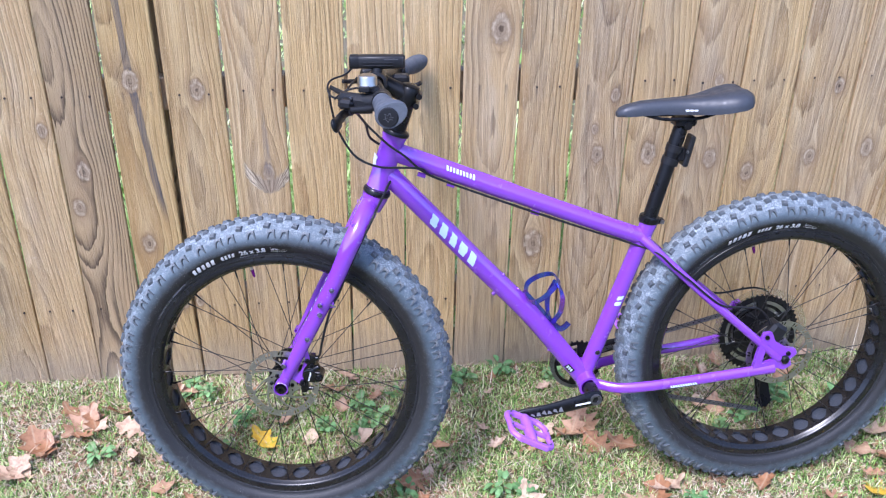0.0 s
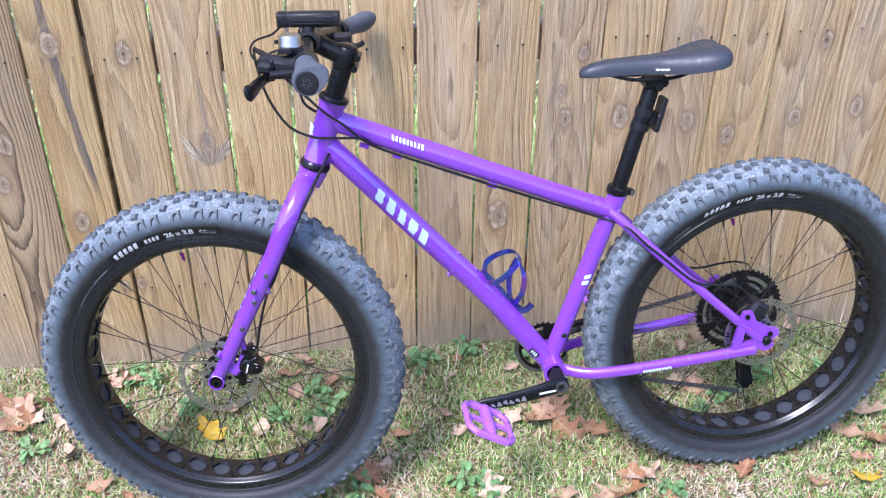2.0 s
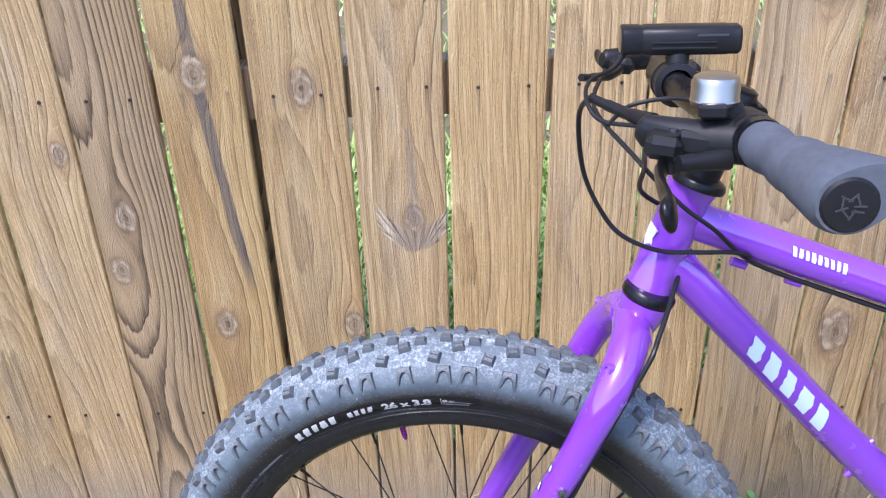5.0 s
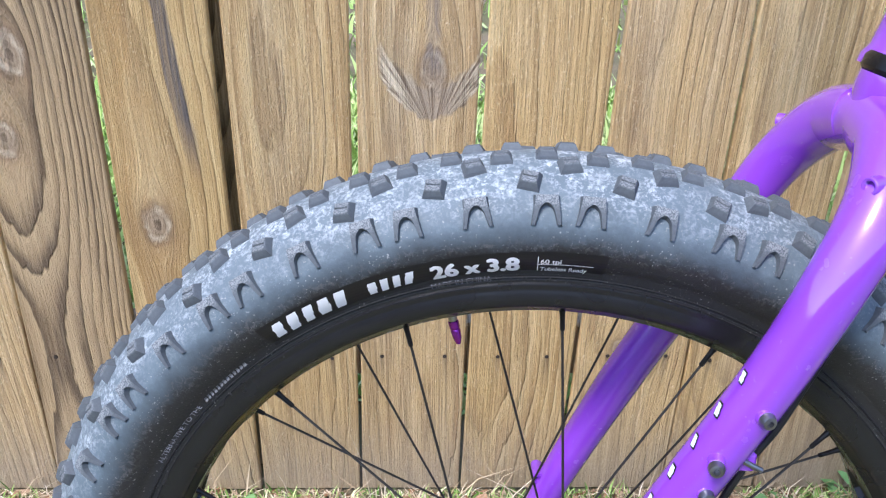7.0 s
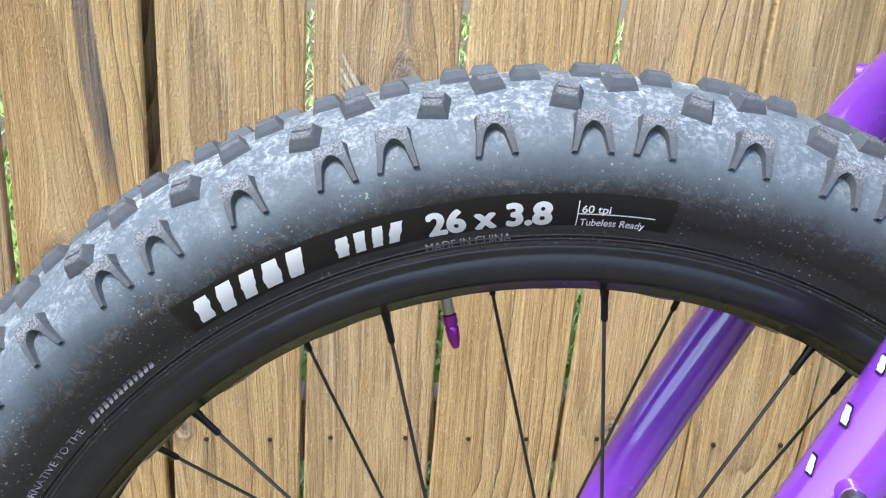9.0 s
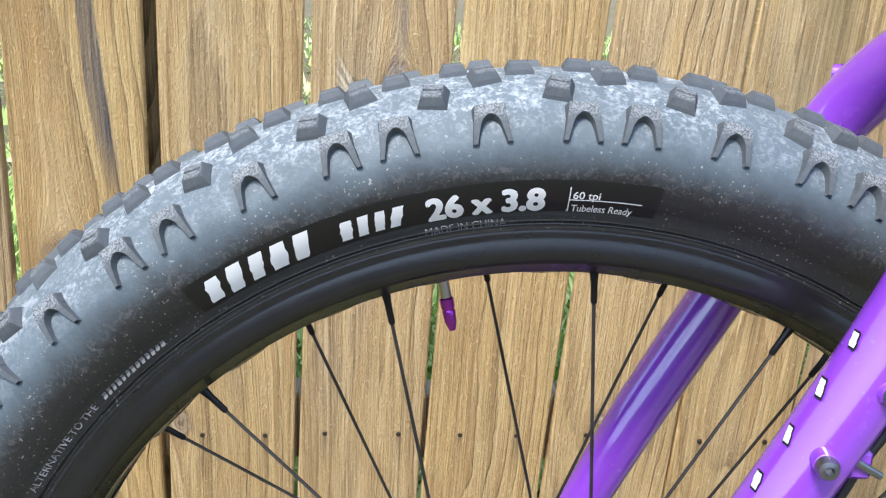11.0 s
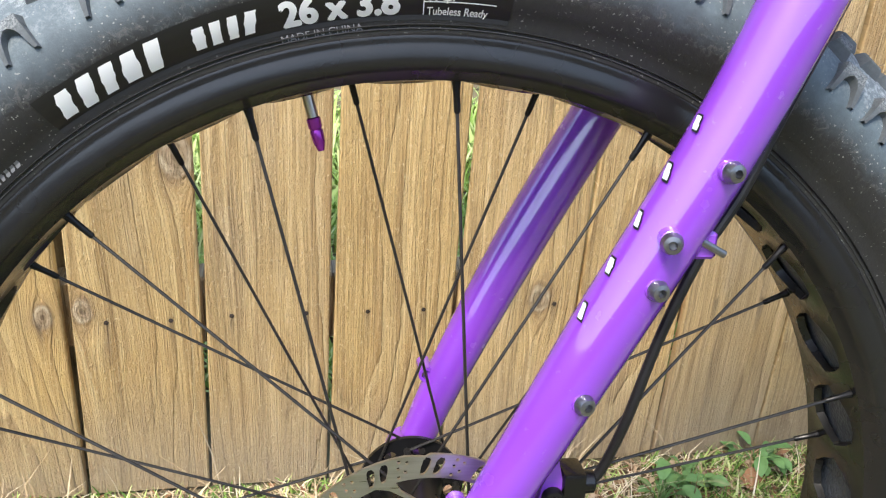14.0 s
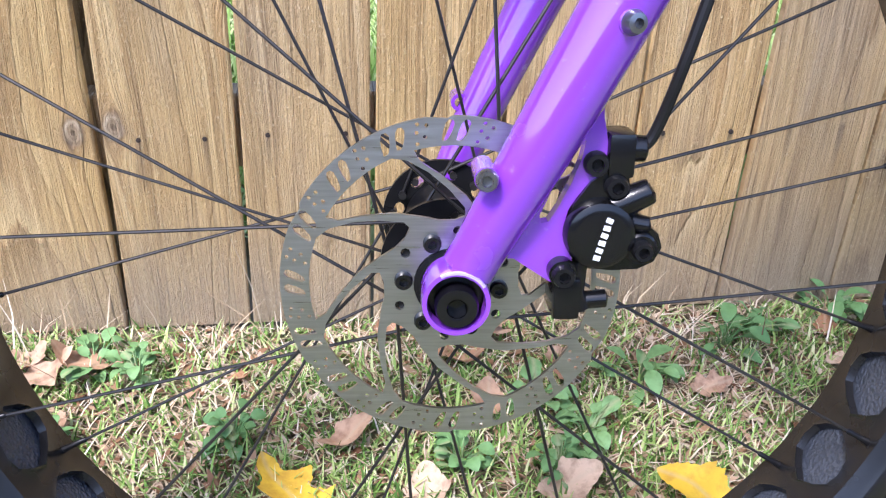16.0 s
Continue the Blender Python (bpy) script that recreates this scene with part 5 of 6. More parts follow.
def make_wheel_parts(name, base, side_knobs):
    """Rim with cut-outs, strip, tyre, tread, hub, spokes and nipples."""
    N = 32
    step = 2 * math.pi / N
    phase = radians(86.8)
    rim = Geo()
    for s in (-1, 1):
        prof = [(0.2862, s * 0.0325), (0.2876, s * 0.0345), (0.2878, s * 0.0362), (0.2868, s * 0.0374), (0.2852, s * 0.0378), (0.284, s * 0.0374), (0.2822, s * 0.0379), (0.277, s * 0.0388), (0.2735, s * 0.0385), (0.2712, s * 0.0372), (0.2698 if s < 0 else 0.268, s * 0.0345 if s < 0 else 0.0372), (0.2652, -0.029) if s < 0 else (0.264, 0.034)]
        rim.revolve(prof if s < 0 else prof[::-1], 128)
    # inner bed, sector by sector, with a rounded hexagonal window
    hexa = [(-0.47, 0.0), (-0.34, 0.55), (-0.2, 0.9), (0.0, 1.0), (0.2, 0.9), (0.34, 0.55), (0.47, 0.0), (0.34, -0.55), (0.2, -0.9), (0.0, -1.0), (-0.2, -0.9), (-0.34, -0.55)]
    verts, faces = [], []
    def at(u, y, r):
        return (r * math.sin(u), y, r * math.cos(u))
    for k in range(N):
        u0 = phase + k * step
        n = len(verts)
        border = [(-0.5, 0), (-0.5, 0.75), (-0.3, 1), (0, 1), (0.3, 1), (0.5, 0.75), (0.5, 0), (0.5, -0.75), (0.3, -1), (0, -1), (-0.3, -1), (-0.5, -0.75)]
        for bx, by in border:
            verts.append(at(u0 + bx * step, by * (0.029 if by < 0 else 0.034), 0.2652 - 0.0012 * (1 - by * by) - 0.0012 * max(0, by)))
        for hx, hy in hexa:
            verts.append(at(u0 + hx * 0.94 * step, hy * 0.0245, 0.264))
        for hx, hy in hexa:
            verts.append(at(u0 + hx * 0.87 * step, hy * 0.0224, 0.2629))
        for hx, hy in hexa:
            verts.append(at(u0 + hx * 0.81 * step, hy * 0.0206, 0.2672))
        for i in range(12):
            j = (i + 1) % 12
            for lay in range(3):
                faces.append((n + lay * 12 + i, n + lay * 12 + j, n + (lay + 1) * 12 + j, n + (lay + 1) * 12 + i))
        # corners of the sector
        for i, (bx, by) in ((1, (-0.5, 1)), (4, (0.5, 1)), (7, (0.5, -1)), (10, (-0.5, -1))):
            c = len(verts)
            verts.append(at(u0 + bx * step, by * (0.029 if by < 0 else 0.034), 0.2652 - 0.0012 * max(0, by)))
            faces.append((n + i, c, n + i + 1))
    rim.add(verts, faces)
    rim.weld(0.0002)
    rim_ob = part(name, rim, SATIN, bicycle, "black rim with rounded cut-outs and a fat knobbly tyre", m=base)
    part("rim_strip", Geo().revolve([(0.27, -0.026), (0.2684, -0.012), (0.2678, 0.0), (0.2684, 0.012), (0.27, 0.026)], 96), STRIP, rim_ob)
    prof = [(0.2835, -0.0325), (0.2855, -0.0355), (0.288, -0.0365)]
    for i in range(37):
        prof.append(tyre_section(129 - 258 * i / 36))
    prof += [(0.288, 0.0365), (0.2855, 0.0355), (0.2835, 0.0325)]
    tyre = part("tyre", Geo().revolve(prof, 160), RUBBER, rim_ob, smooth=60)
    for r, w in ((0.2898, 0.0005), (0.2917, 0.0004)):
        y = -0.0373 - (0.0012 if r > 0.29 else 0)
        for s in (-1, 1):
            part("bead_line", Geo().revolve([(r - w, s * (0.0368)), (r, -s * y * 1.0), (r + w, s * 0.0372)], 128), RUBBER, rim_ob)
    # knobs
    def hair(g, x, y, z, lean):
        """A moulding hair: a thin rubber thread left on a knob."""
        r = 0.00022
        g.add([(x - r, y - r, z - 0.001), (x + r, y - r, z - 0.001), (x, y + r, z - 0.001), (x + lean * 0.0012, y, z + 0.0032)], [(0, 1, 3), (1, 2, 3), (2, 0, 3)])

    def block(wx, wy, h, cut=False):
        """A tread block on its base plane: x along the tread, y across it, z out; flared foot, chamfered top with a slit."""
        g = Geo()
        tiers = [(1.2, 1.2, -0.003), (1.0, 1.0, 0.0012), (0.76, 0.72, h * 0.9), (0.68, 0.62, h)]
        v = [(sx_ * wx * fx, sy * wy * fy, z) for fx, fy, z in tiers for sx_, sy in ((-1, -1), (1, -1), (1, 1), (-1, 1))]
        f = [(4 * k + i, 4 * k + (i + 1) % 4, 4 * k + 4 + (i + 1) % 4, 4 * k + 4 + i) for k in range(3) for i in range(4)]
        n = len(v)
        tx, ty, w = wx * 0.68, wy * 0.62, 0.0007
        if cut:
            v += [(-tx, -w, h), (tx, -w, h), (tx, w, h), (-tx, w, h), (-tx, 0, h - 0.0016), (tx, 0, h - 0.0016)]
            f += [(12, 13, n + 1, n), (n + 3, n + 2, 14, 15), (n, n + 1, n + 5, n + 4), (n + 4, n + 5, n + 2, n + 3)]
        else:
            f.append((12, 13, 14, 15))
        g.add(v, f)
        hair(g, -wx * 0.5, wy * 0.3, h, -1)
        hair(g, wx * 0.55, -wy * 0.2, h, 1)
        return g

    def lug():
        """Outer lug: a head with two legs that run down the side; x along, y down the side."""
        g = Geo()
        # head, then two legs that spread, thin out and sink into the side
        v = [(-0.0098, -0.006, -0.003), (0.0098, -0.006, -0.003), (0.0098, 0.0025, -0.003), (-0.0098, 0.0025, -0.003), (-0.0078, -0.0035, 0.0068), (0.0078, -0.0035, 0.0068), (0.0084, 0.002, 0.0058), (-0.0084, 0.002, 0.0058)]
        g.add(v, [(0, 1, 5, 4), (1, 2, 6, 5), (2, 3, 7, 6), (3, 0, 4, 7), (4, 5, 6, 7)])
        stations = [(0.002, 0.0005, 0.0084, 0.0058), (0.0032, 0.0022, 0.0087, 0.0055), (0.0048, 0.0038, 0.009, 0.0048), (0.0072, 0.005, 0.0093, 0.0038), (0.011, 0.006, 0.0097, 0.0023), (0.0165, 0.0076, 0.0103, -0.0006)]
        for s in (-1, 1):
            v, f = [], []
            for y, a, b, h in stations:
                v += [(s * a, y, -0.003), (s * (a + 0.0006), y, h), (s * b, y, h), (s * (b + 0.0007), y, -0.003)]
            for k in range(len(stations) - 1):
                for q in range(3):
                    f.append((4 * k + q, 4 * k + q + 1, 4 * k + q + 5, 4 * k + q + 4))
            g.add(v, f)
        hair(g, -0.0062, -0.001, 0.0066, -1)
        hair(g, 0.006, -0.001, 0.0066, 1)
        return g

    def knob_pose(deg, w):
        """Pose of a knob at deg round the wheel and w degrees off the crown."""
        r, y = tyre_section(w)
        a, b = radians(deg), radians(w)
        nr, ny = 0.0475 * math.cos(b), -0.0385 * math.sin(b)
        ln = math.hypot(nr, ny)
        nr, ny = nr / ln, ny / ln
        out = Vector((nr * math.sin(a), ny, nr * math.cos(a)))
        tang = Vector((math.cos(a), 0, -math.sin(a)))
        down = out.cross(tang)
        if down.y > 0 and w > 0 or down.y < 0 and w < 0:
            tang, down = -tang, -down
        m = Matrix((tang, down, out)).transposed().to_4x4()
        m.translation = (r * math.sin(a), y, r * math.cos(a))
        return m

    P = 360 / 19
    shapes = {"lug": lug(), "b": block(0.0064, 0.0061, 0.0056, True), "a": block(0.0066, 0.0056, 0.0052, True), "c": block(0.0064, 0.0048, 0.0046, True)}
    places = []
    for s in (1, -1):
        for k in range(19):
            places += [("lug", k * P + d, s * 58) for d in (-15.1, -7.9, -0.8)]
        for k in range(38):
            places.append(("b", k * P / 2 - 2.4, s * 39))
            places.append(("a", k * P / 2 + 1.6, s * 23))
            places.append(("c", k * P / 2 - 0.6 + (2.2 if s < 0 else 0), s * 9))
            places.append(("c", k * P / 2 + 4.4 + (1.1 if s < 0 else 0), s * 14))
    data = {}
    joined = Geo()
    for kind, deg, w in places:
        twist = {"lug": random.uniform(-2, 2), "b": -14, "a": 12, "c": 0}[kind] * (1 if w > 0 else -1)
        m = knob_pose(deg, w) @ pose(0, 0, 0, 0, 0, twist) @ Matrix.Scale(0.84 if kind == "lug" else 1.0, 4)
        if side_knobs and w > 0:
            if kind not in data:
                data[kind] = part("knob", shapes[kind], KNOBRUBBER, rim_ob, m=m, smooth=0).data
            else:
                part("knob", data[kind], KNOBRUBBER, rim_ob, m=m)
        else:
            joined.add(shapes[kind].v, shapes[kind].f, m)
    tagged(part("tread", joined, TREAD, rim_ob, smooth=0), kind="stuff")
    # hub
    fl = 0.0315
    hub = Geo().revolve([(0.009, -0.074), (0.0135, -0.074), (0.0145, -0.067), (0.0172, -0.0665), (0.0172, -0.0634), (0.027, -0.0634), (0.027, -0.0605), (0.019, -0.058), (0.019, -0.042), (0.02, -0.033), (0.0165, -0.02), (0.0165, 0.02), (0.02, 0.033), (0.021, 0.042), (0.017, 0.05), (0.0145, 0.066), (0.0145, 0.074), (0.009, 0.074)], 40)
    hub_ob = part("hub", hub, BLACK, rim_ob, m=pose(-0.0005, 0, 0.0038))
    for s in (-1, 1):
        holes = []
        for k in range(8):
            a = radians(45 * k + 11)
            cx, cz = 0.0245 * math.sin(a), 0.0245 * math.cos(a)
            holes.append([(cx + 0.0042 * math.cos(t * 0.785) * math.cos(a) + 0.0032 * math.sin(t * 0.785) * math.sin(a), cz - 0.0042 * math.cos(t * 0.785) * math.sin(a) + 0.0032 * math.sin(t * 0.785) * math.cos(a)) for t in range(8)])
        part("flange", Geo().prism([(fl * 1.06 * math.sin(radians(7.5 * k)), fl * 1.06 * math.cos(radians(7.5 * k))) for k in range(48)], s * 0.0368, s * 0.0398, holes=holes), BLACK, hub_ob)
    # spokes: two flanges, crossing three others
    for k in range(N):
        rim_a = phase + (k + 0.5) * step
        side = -1 if k % 2 == 0 else 1
        lead = 1 if ((k + 1) // 2) % 2 == 0 else -1
        hub_a = rim_a + lead * radians(66)
        fy = side * (0.0405 if lead > 0 else 0.036)
        p0 = Vector((0.0285 * math.sin(hub_a), fy, 0.0285 * math.cos(hub_a)))
        p1 = Vector((0.2625 * math.sin(rim_a), side * 0.0225, 0.2625 * math.cos(rim_a)))
        d = (p1 - p0).normalized()
        sp = part("spoke", Geo().sweep([p0, p0 + d * 0.01, p1 - d * 0.008], [0.0011, 0.00092, 0.00092], 8), SPOKE, rim_ob)
        part("nipple", Geo().sweep([p1 - d * 0.014, p1 - d * 0.013, p1 - d * 0.003, p1 + d * 0.003], [0.0011, 0.0017, 0.0018, 0.0026], 10), BLACK, rim_ob)
        part("spoke_head", Geo().sweep([Vector((p0.x, fy - side * 0.004, p0.z)), Vector((p0.x, fy + side * 0.0018, p0.z))], 0.0022, 8), SPOKE, rim_ob)
    # valve
    va = radians(-13.9)
    vd = Vector((math.sin(va), 0, math.cos(va)))
    part("valve", Geo().sweep([vd * 0.265, vd * 0.248], 0.003, 12), CHROME, rim_ob)
    part("valve_cap", Geo().sweep([vd * 0.2495, vd * 0.2487, vd * 0.2442, vd * 0.243, vd * 0.242, vd * 0.236, vd * 0.2315], [0.003, 0.0037, 0.0037, 0.003, 0.0035, 0.0031, 0.0017], 12), MAGENTA, rim_ob, "purple anodised valve cap")
    return rim_ob


def rotor(parent):
    """Brake disc: toothed outline, slots and holes in the ring, eight swept arms."""
    out, holes = [], []
    for k in range(192):
        a = 2 * math.pi * k / 192
        u = (k % 32) / 32
        r = 0.0788 - 0.0016 * max(0.0, (u - 0.86) / 0.14) ** 0.7
        out.append((r * math.sin(a), r * math.cos(a)))

    def at(r, deg):
        return (r * math.sin(radians(deg)), r * math.cos(radians(deg)))

    for k in range(16):
        a = 22.5 * k
        for d in (-3.6, 1.9):
            holes.append([at(0.0676, a + d - 0.9), at(0.0674, a + d + 0.5), at(0.0683, a + d + 1.6), at(0.0715, a + d + 3.1), at(0.0752, a + d + 4.0), at(0.0769, a + d + 3.4), at(0.0772, a + d + 2.0), at(0.0755, a + d + 0.8), at(0.0718, a + d - 0.2)])
        for r, d in ((0.0678, 9.0), (0.0703, 12.2), (0.0728, 9.6), (0.0753, 13.4), (0.0765, 10.4)):
            c = at(r, a + d)
            holes.append([(c[0] + 0.00105 * math.cos(t * 1.047), c[1] + 0.00105 * math.sin(t * 1.047)) for t in range(6)])
    for k in range(8):
        a = -20 + 45 * k
        w = [at(0.0656, a + 4.5 + 36 * i / 7) for i in range(8)]
        w += [at(0.062, a + 46), at(0.0545, a + 53.5), at(0.0455, a + 63), at(0.0372, a + 74), at(0.0335, a + 75), at(0.0312, a + 67), at(0.0316, a + 54), at(0.0352, a + 43), at(0.0432, a + 28), at(0.0522, a + 14.5), at(0.06, a + 6)]
        holes.append(w)
    for k in range(6):
        c = at(0.0262, 60 * k + 66)
        holes.append([(c[0] + 0.0024 * math.cos(t * 0.785), c[1] + 0.0024 * math.sin(t * 0.785)) for t in range(8)])
    holes.append([(0.0175 * math.cos(t * math.pi / 16), 0.0175 * math.sin(t * math.pi / 16)) for t in range(32)])
    return part("brake_rotor", Geo().prism(out, -0.0655, -0.0637, holes=holes), STEEL, parent, "brushed steel brake disc with slots and holes", smooth=20, m=pose(-0.0005, 0, 0.0038))


front = make_wheel_parts("front_wheel", STEER, True)
rear = make_wheel_parts("rear_wheel", REAR, False)
for w in (front, rear):
    rotor(w)
    for k in range(6):
        g = Geo()
        a = radians(60 * k + 36)
        socket_bolt(g, 0.0222 * math.sin(a) - 0.0005, -0.0655, 0.0222 * math.cos(a) + 0.0038, 0.0043, 0.0038)
        part("rotor_bolt", g, GLOSS, w)
for i, r in enumerate((0.098, 0.087, 0.077, 0.068, 0.06, 0.052, 0.044, 0.037)):
    part("sprocket", sprocket(r, int(r * 500), 0.045 + 0.004 * i, 0.002, 0.6, 6), STEEL if i % 2 == 1 else BLACK, rear)
guard = part("spoke_protector", Geo().revolve(ring(0.099, 0.116, 0.0415, 0.0424), 72, True), CLEAR, rear, "clear plastic spoke protector disc")
guard.visible_shadow = False
part("caliper", Geo().box((-0.02, -0.02, -0.025), (0.02, 0.02, 0.025), 0.007, m=pose(1.087, -0.066, 0.048, 0, 35, 0)), PLASTIC, bicycle)

# ---- printing on the tyres and frame ----
def text_mesh(body, size, bold=0.0):
    cu = bpy.data.curves.new("text", "FONT")
    cu.body, cu.size, cu.offset, cu.align_x = body, size, bold, "CENTER"
    tmp = new("text", cu)
    me = bpy.data.meshes.new_from_object(tmp.evaluated_get(bpy.context.evaluated_depsgraph_get()))
    bpy.data.objects.remove(tmp)
    return [tuple(v.co) for v in me.vertices], [tuple(p.vertices) for p in me.polygons]


def cut_fine(verts, faces, step):
    """Splits long edges, so that flat printing can bend."""
    bm = bmesh.new()
    vs = [bm.verts.new(v) for v in verts]
    for f in faces:
        try:
            bm.faces.new([vs[i] for i in f])
        except ValueError:
            pass
    bmesh.ops.triangulate(bm, faces=bm.faces[:])
    for _ in range(2):
        long = [e for e in bm.edges if e.calc_length() > step]
        if long:
            bmesh.ops.subdivide_edges(bm, edges=long, cuts=1)
            bmesh.ops.triangulate(bm, faces=bm.faces[:])
    bm.verts.index_update()
    out = [tuple(v.co) for v in bm.verts], [tuple(v.index for v in f.verts) for f in bm.faces]
    bm.free()
    return out


def side_point(deg, r, lift):
    """A point on the left sidewall at radius r."""
    c = max(-1.0, min(1.0, (r - 0.3205) / 0.0385))
    y = -0.0475 * math.sqrt(1 - c * c)
    a = radians(deg)
    if r < 0.2963:
        return Vector((r * math.sin(a), -0.0369 + (0.2963 - r) * 0.05 - lift, r * math.cos(a)))
    ln = math.hypot(c * 0.0475, y / 0.0475 * 0.0385)
    return Vector(((r + lift * c * 0.0475 / ln) * math.sin(a), y + lift * (y / 0.0475 * 0.0385) / ln, (r + lift * c * 0.0475 / ln) * math.cos(a)))


def on_tyre(wheel_ob, verts, faces, deg, r, mat, name, lift=0.0005):
    pts = [side_point(deg + math.degrees(x / r), r + y, lift) for x, y, _ in verts]
    return part(name, Geo().add(pts, faces), mat, wheel_ob, smooth=0)


def slab(x0, x1, y0, y1, n=12):
    v = [(x0 + (x1 - x0) * i / n, y, 0) for i in range(n + 1) for y in [y0 + (y1 - y0) * j / 8 for j in range(9)]]
    f = [(9 * i + j, 9 * i + 9 + j, 9 * i + 10 + j, 9 * i + 1 + j) for i in range(n) for j in range(8)]
    return v, f


def mark_shapes(width, height, count, seed):
    """Plain brush daubs that stand for a maker's mark, one list a shape: a slanted bar a cell."""
    rnd = random.Random(seed)
    cell, out = width / count, []
    for i in range(count):
        x = -width / 2 + (i + 0.5) * cell
        verts, faces = [], []
        tall, half, lean = rnd.uniform(0.42, 0.5), rnd.uniform(0.3, 0.37), rnd.uniform(0.12, 0.24)
        for k in range(7):
            w = k / 3 - 1
            thick = half * (1 - 0.12 * abs(w) ** 4) * rnd.uniform(0.84, 1.1)
            verts += [(x + (lean * w - thick) * cell, w * tall * height, 0), (x + (lean * w + thick) * cell, w * tall * height, 0)]
        faces += [(2 * k, 2 * k + 1, 2 * k + 3, 2 * k + 2) for k in range(6)]
        out.append((verts, faces))
    return out


for wheel_ob, off in ((front, 0.6), (rear, 8.0)):
    v, f = slab(-0.112, 0.112, -0.0085, 0.0095, 40)
    on_tyre(wheel_ob, v, f, -15.5 + off, 0.3022, PATCHBLACK, "print_patch", 0.0003)
    for sh in mark_shapes(0.057, 0.0125, 5, 3):
        on_tyre(wheel_ob, *cut_fine(*sh, 0.004), -30.2 + off, 0.3037, WHITE, "maker_mark", 0.0007)
    for sh in mark_shapes(0.032, 0.0105, 4, 8):
        on_tyre(wheel_ob, *cut_fine(*sh, 0.004), -19.5 + off, 0.303, WHITE, "model_mark", 0.0007)
    v, f = text_mesh("26 x 3.8", 0.0148)
    w = max(p[0] for p in v) - min(p[0] for p in v)
    v = [(p[0] * 0.0535 / w, p[1] - 0.005, 0) for p in v]
    v, f = cut_fine(v, f, 0.004)
    thick_v, thick_f = [], []
    for k in range(8):
        n0 = len(thick_v)
        thick_v += [(p[0] + 0.00085 * math.cos(k * 0.785), p[1] + 0.00065 * math.sin(k * 0.785), 0) for p in v]
        thick_f += [tuple(i + n0 for i in q) for q in f]
    ob = on_tyre(wheel_ob, thick_v, thick_f, -9.4 + off, 0.3024, WHITE, "size_print", 0.0007)
    for body, dy, size, width in (("60 tpi", 0.0026, 0.005, 0.0125), ("Tubeless Ready", -0.0038, 0.005, 0.029)):
        v, f = text_mesh(body, size, 0.00006)
        x0 = min(p[0] for p in v)
        w = max(p[0] for p in v) - x0
        v = [((p[0] - x0) * width / w - 0.0148, p[1] + dy - 0.0012, 0) for p in v]
        on_tyre(wheel_ob, *cut_fine(v, f, 0.004), 1.0 + off, 0.3015, WHITE, "small_print", 0.0007)
    v, f = slab(-0.0165, 0.0175, 0.0006, 0.0011, 14)
    on_tyre(wheel_ob, v, f, 1.0 + off, 0.3015, WHITE, "print_rule", 0.0007)
    v, f = slab(-0.0166, -0.0161, -0.005, 0.007, 1)
    on_tyre(wheel_ob, v, f, 1.0 + off, 0.3015, WHITE, "print_rule", 0.0007)
    v, f = text_mesh("MADE IN CHINA", 0.0052)
    w = max(p[0] for p in v) - min(p[0] for p in v)
    on_tyre(wheel_ob, *cut_fine([(p[0] * 0.038 / w, p[1] - 0.0018, 0) for p in v], f, 0.004), -11.4 + off, 0.2915, GREYINK, "moulded_print", 0.0004)
    v, f = text_mesh("ALTERNATIVE TO THE", 0.0052)
    w = max(p[0] for p in v) - min(p[0] for p in v)
    on_tyre(wheel_ob, *cut_fine([(p[0] * 0.056 / w, p[1] - 0.0018, 0) for p in v], f, 0.004), -56 + off, 0.296, GREYINK, "moulded_print", 0.0004)
    for sh in mark_shapes(0.042, 0.0036, 13, 5):
        on_tyre(wheel_ob, *sh, -45.5 + off, 0.296, GREYINK, "moulded_print", 0.0004)
    # rim lettering that cannot be read: pale bars on the inner bed
    for deg, width, mat in ((-163, 0.085, WHITE), (170, 0.06, WHITE), (157, 0.045, ICE)):
        n = int(width / 0.0075)
        for i in range(n):
            a = radians(deg) + (i - n / 2) * 0.0075 / 0.262
            part("rim_print", Geo().box((-0.003, -0.0018, -0.0003), (0.003, 0.0018, 0.0003), m=pose(0.2643 * math.sin(a), 0.0262, 0.2643 * math.cos(a), 0, math.degrees(a), 0)), mat, wheel_ob)


def on_tube(verts, faces, a, b, radius, turn, mat, name, parent=None):
    """Flat printing wrapped round a tube from a to b; x runs along the tube from its middle, turn is degrees round it."""
    a, b = Vector(a), Vector(b)
    d = (b - a).normalized()
    side = Vector((0, -1, 0))
    up = side.cross(d) * -1
    mid = (a + b) / 2
    pts = []
    for x, y, _ in verts:
        w = radians(turn) + y / radius
        pts.append(mid + d * x + (side * math.cos(w) + up * math.sin(w)) * (radius + 0.0005))
    return part(name, Geo().add(pts, faces), mat, parent or bicycle, smooth=0)


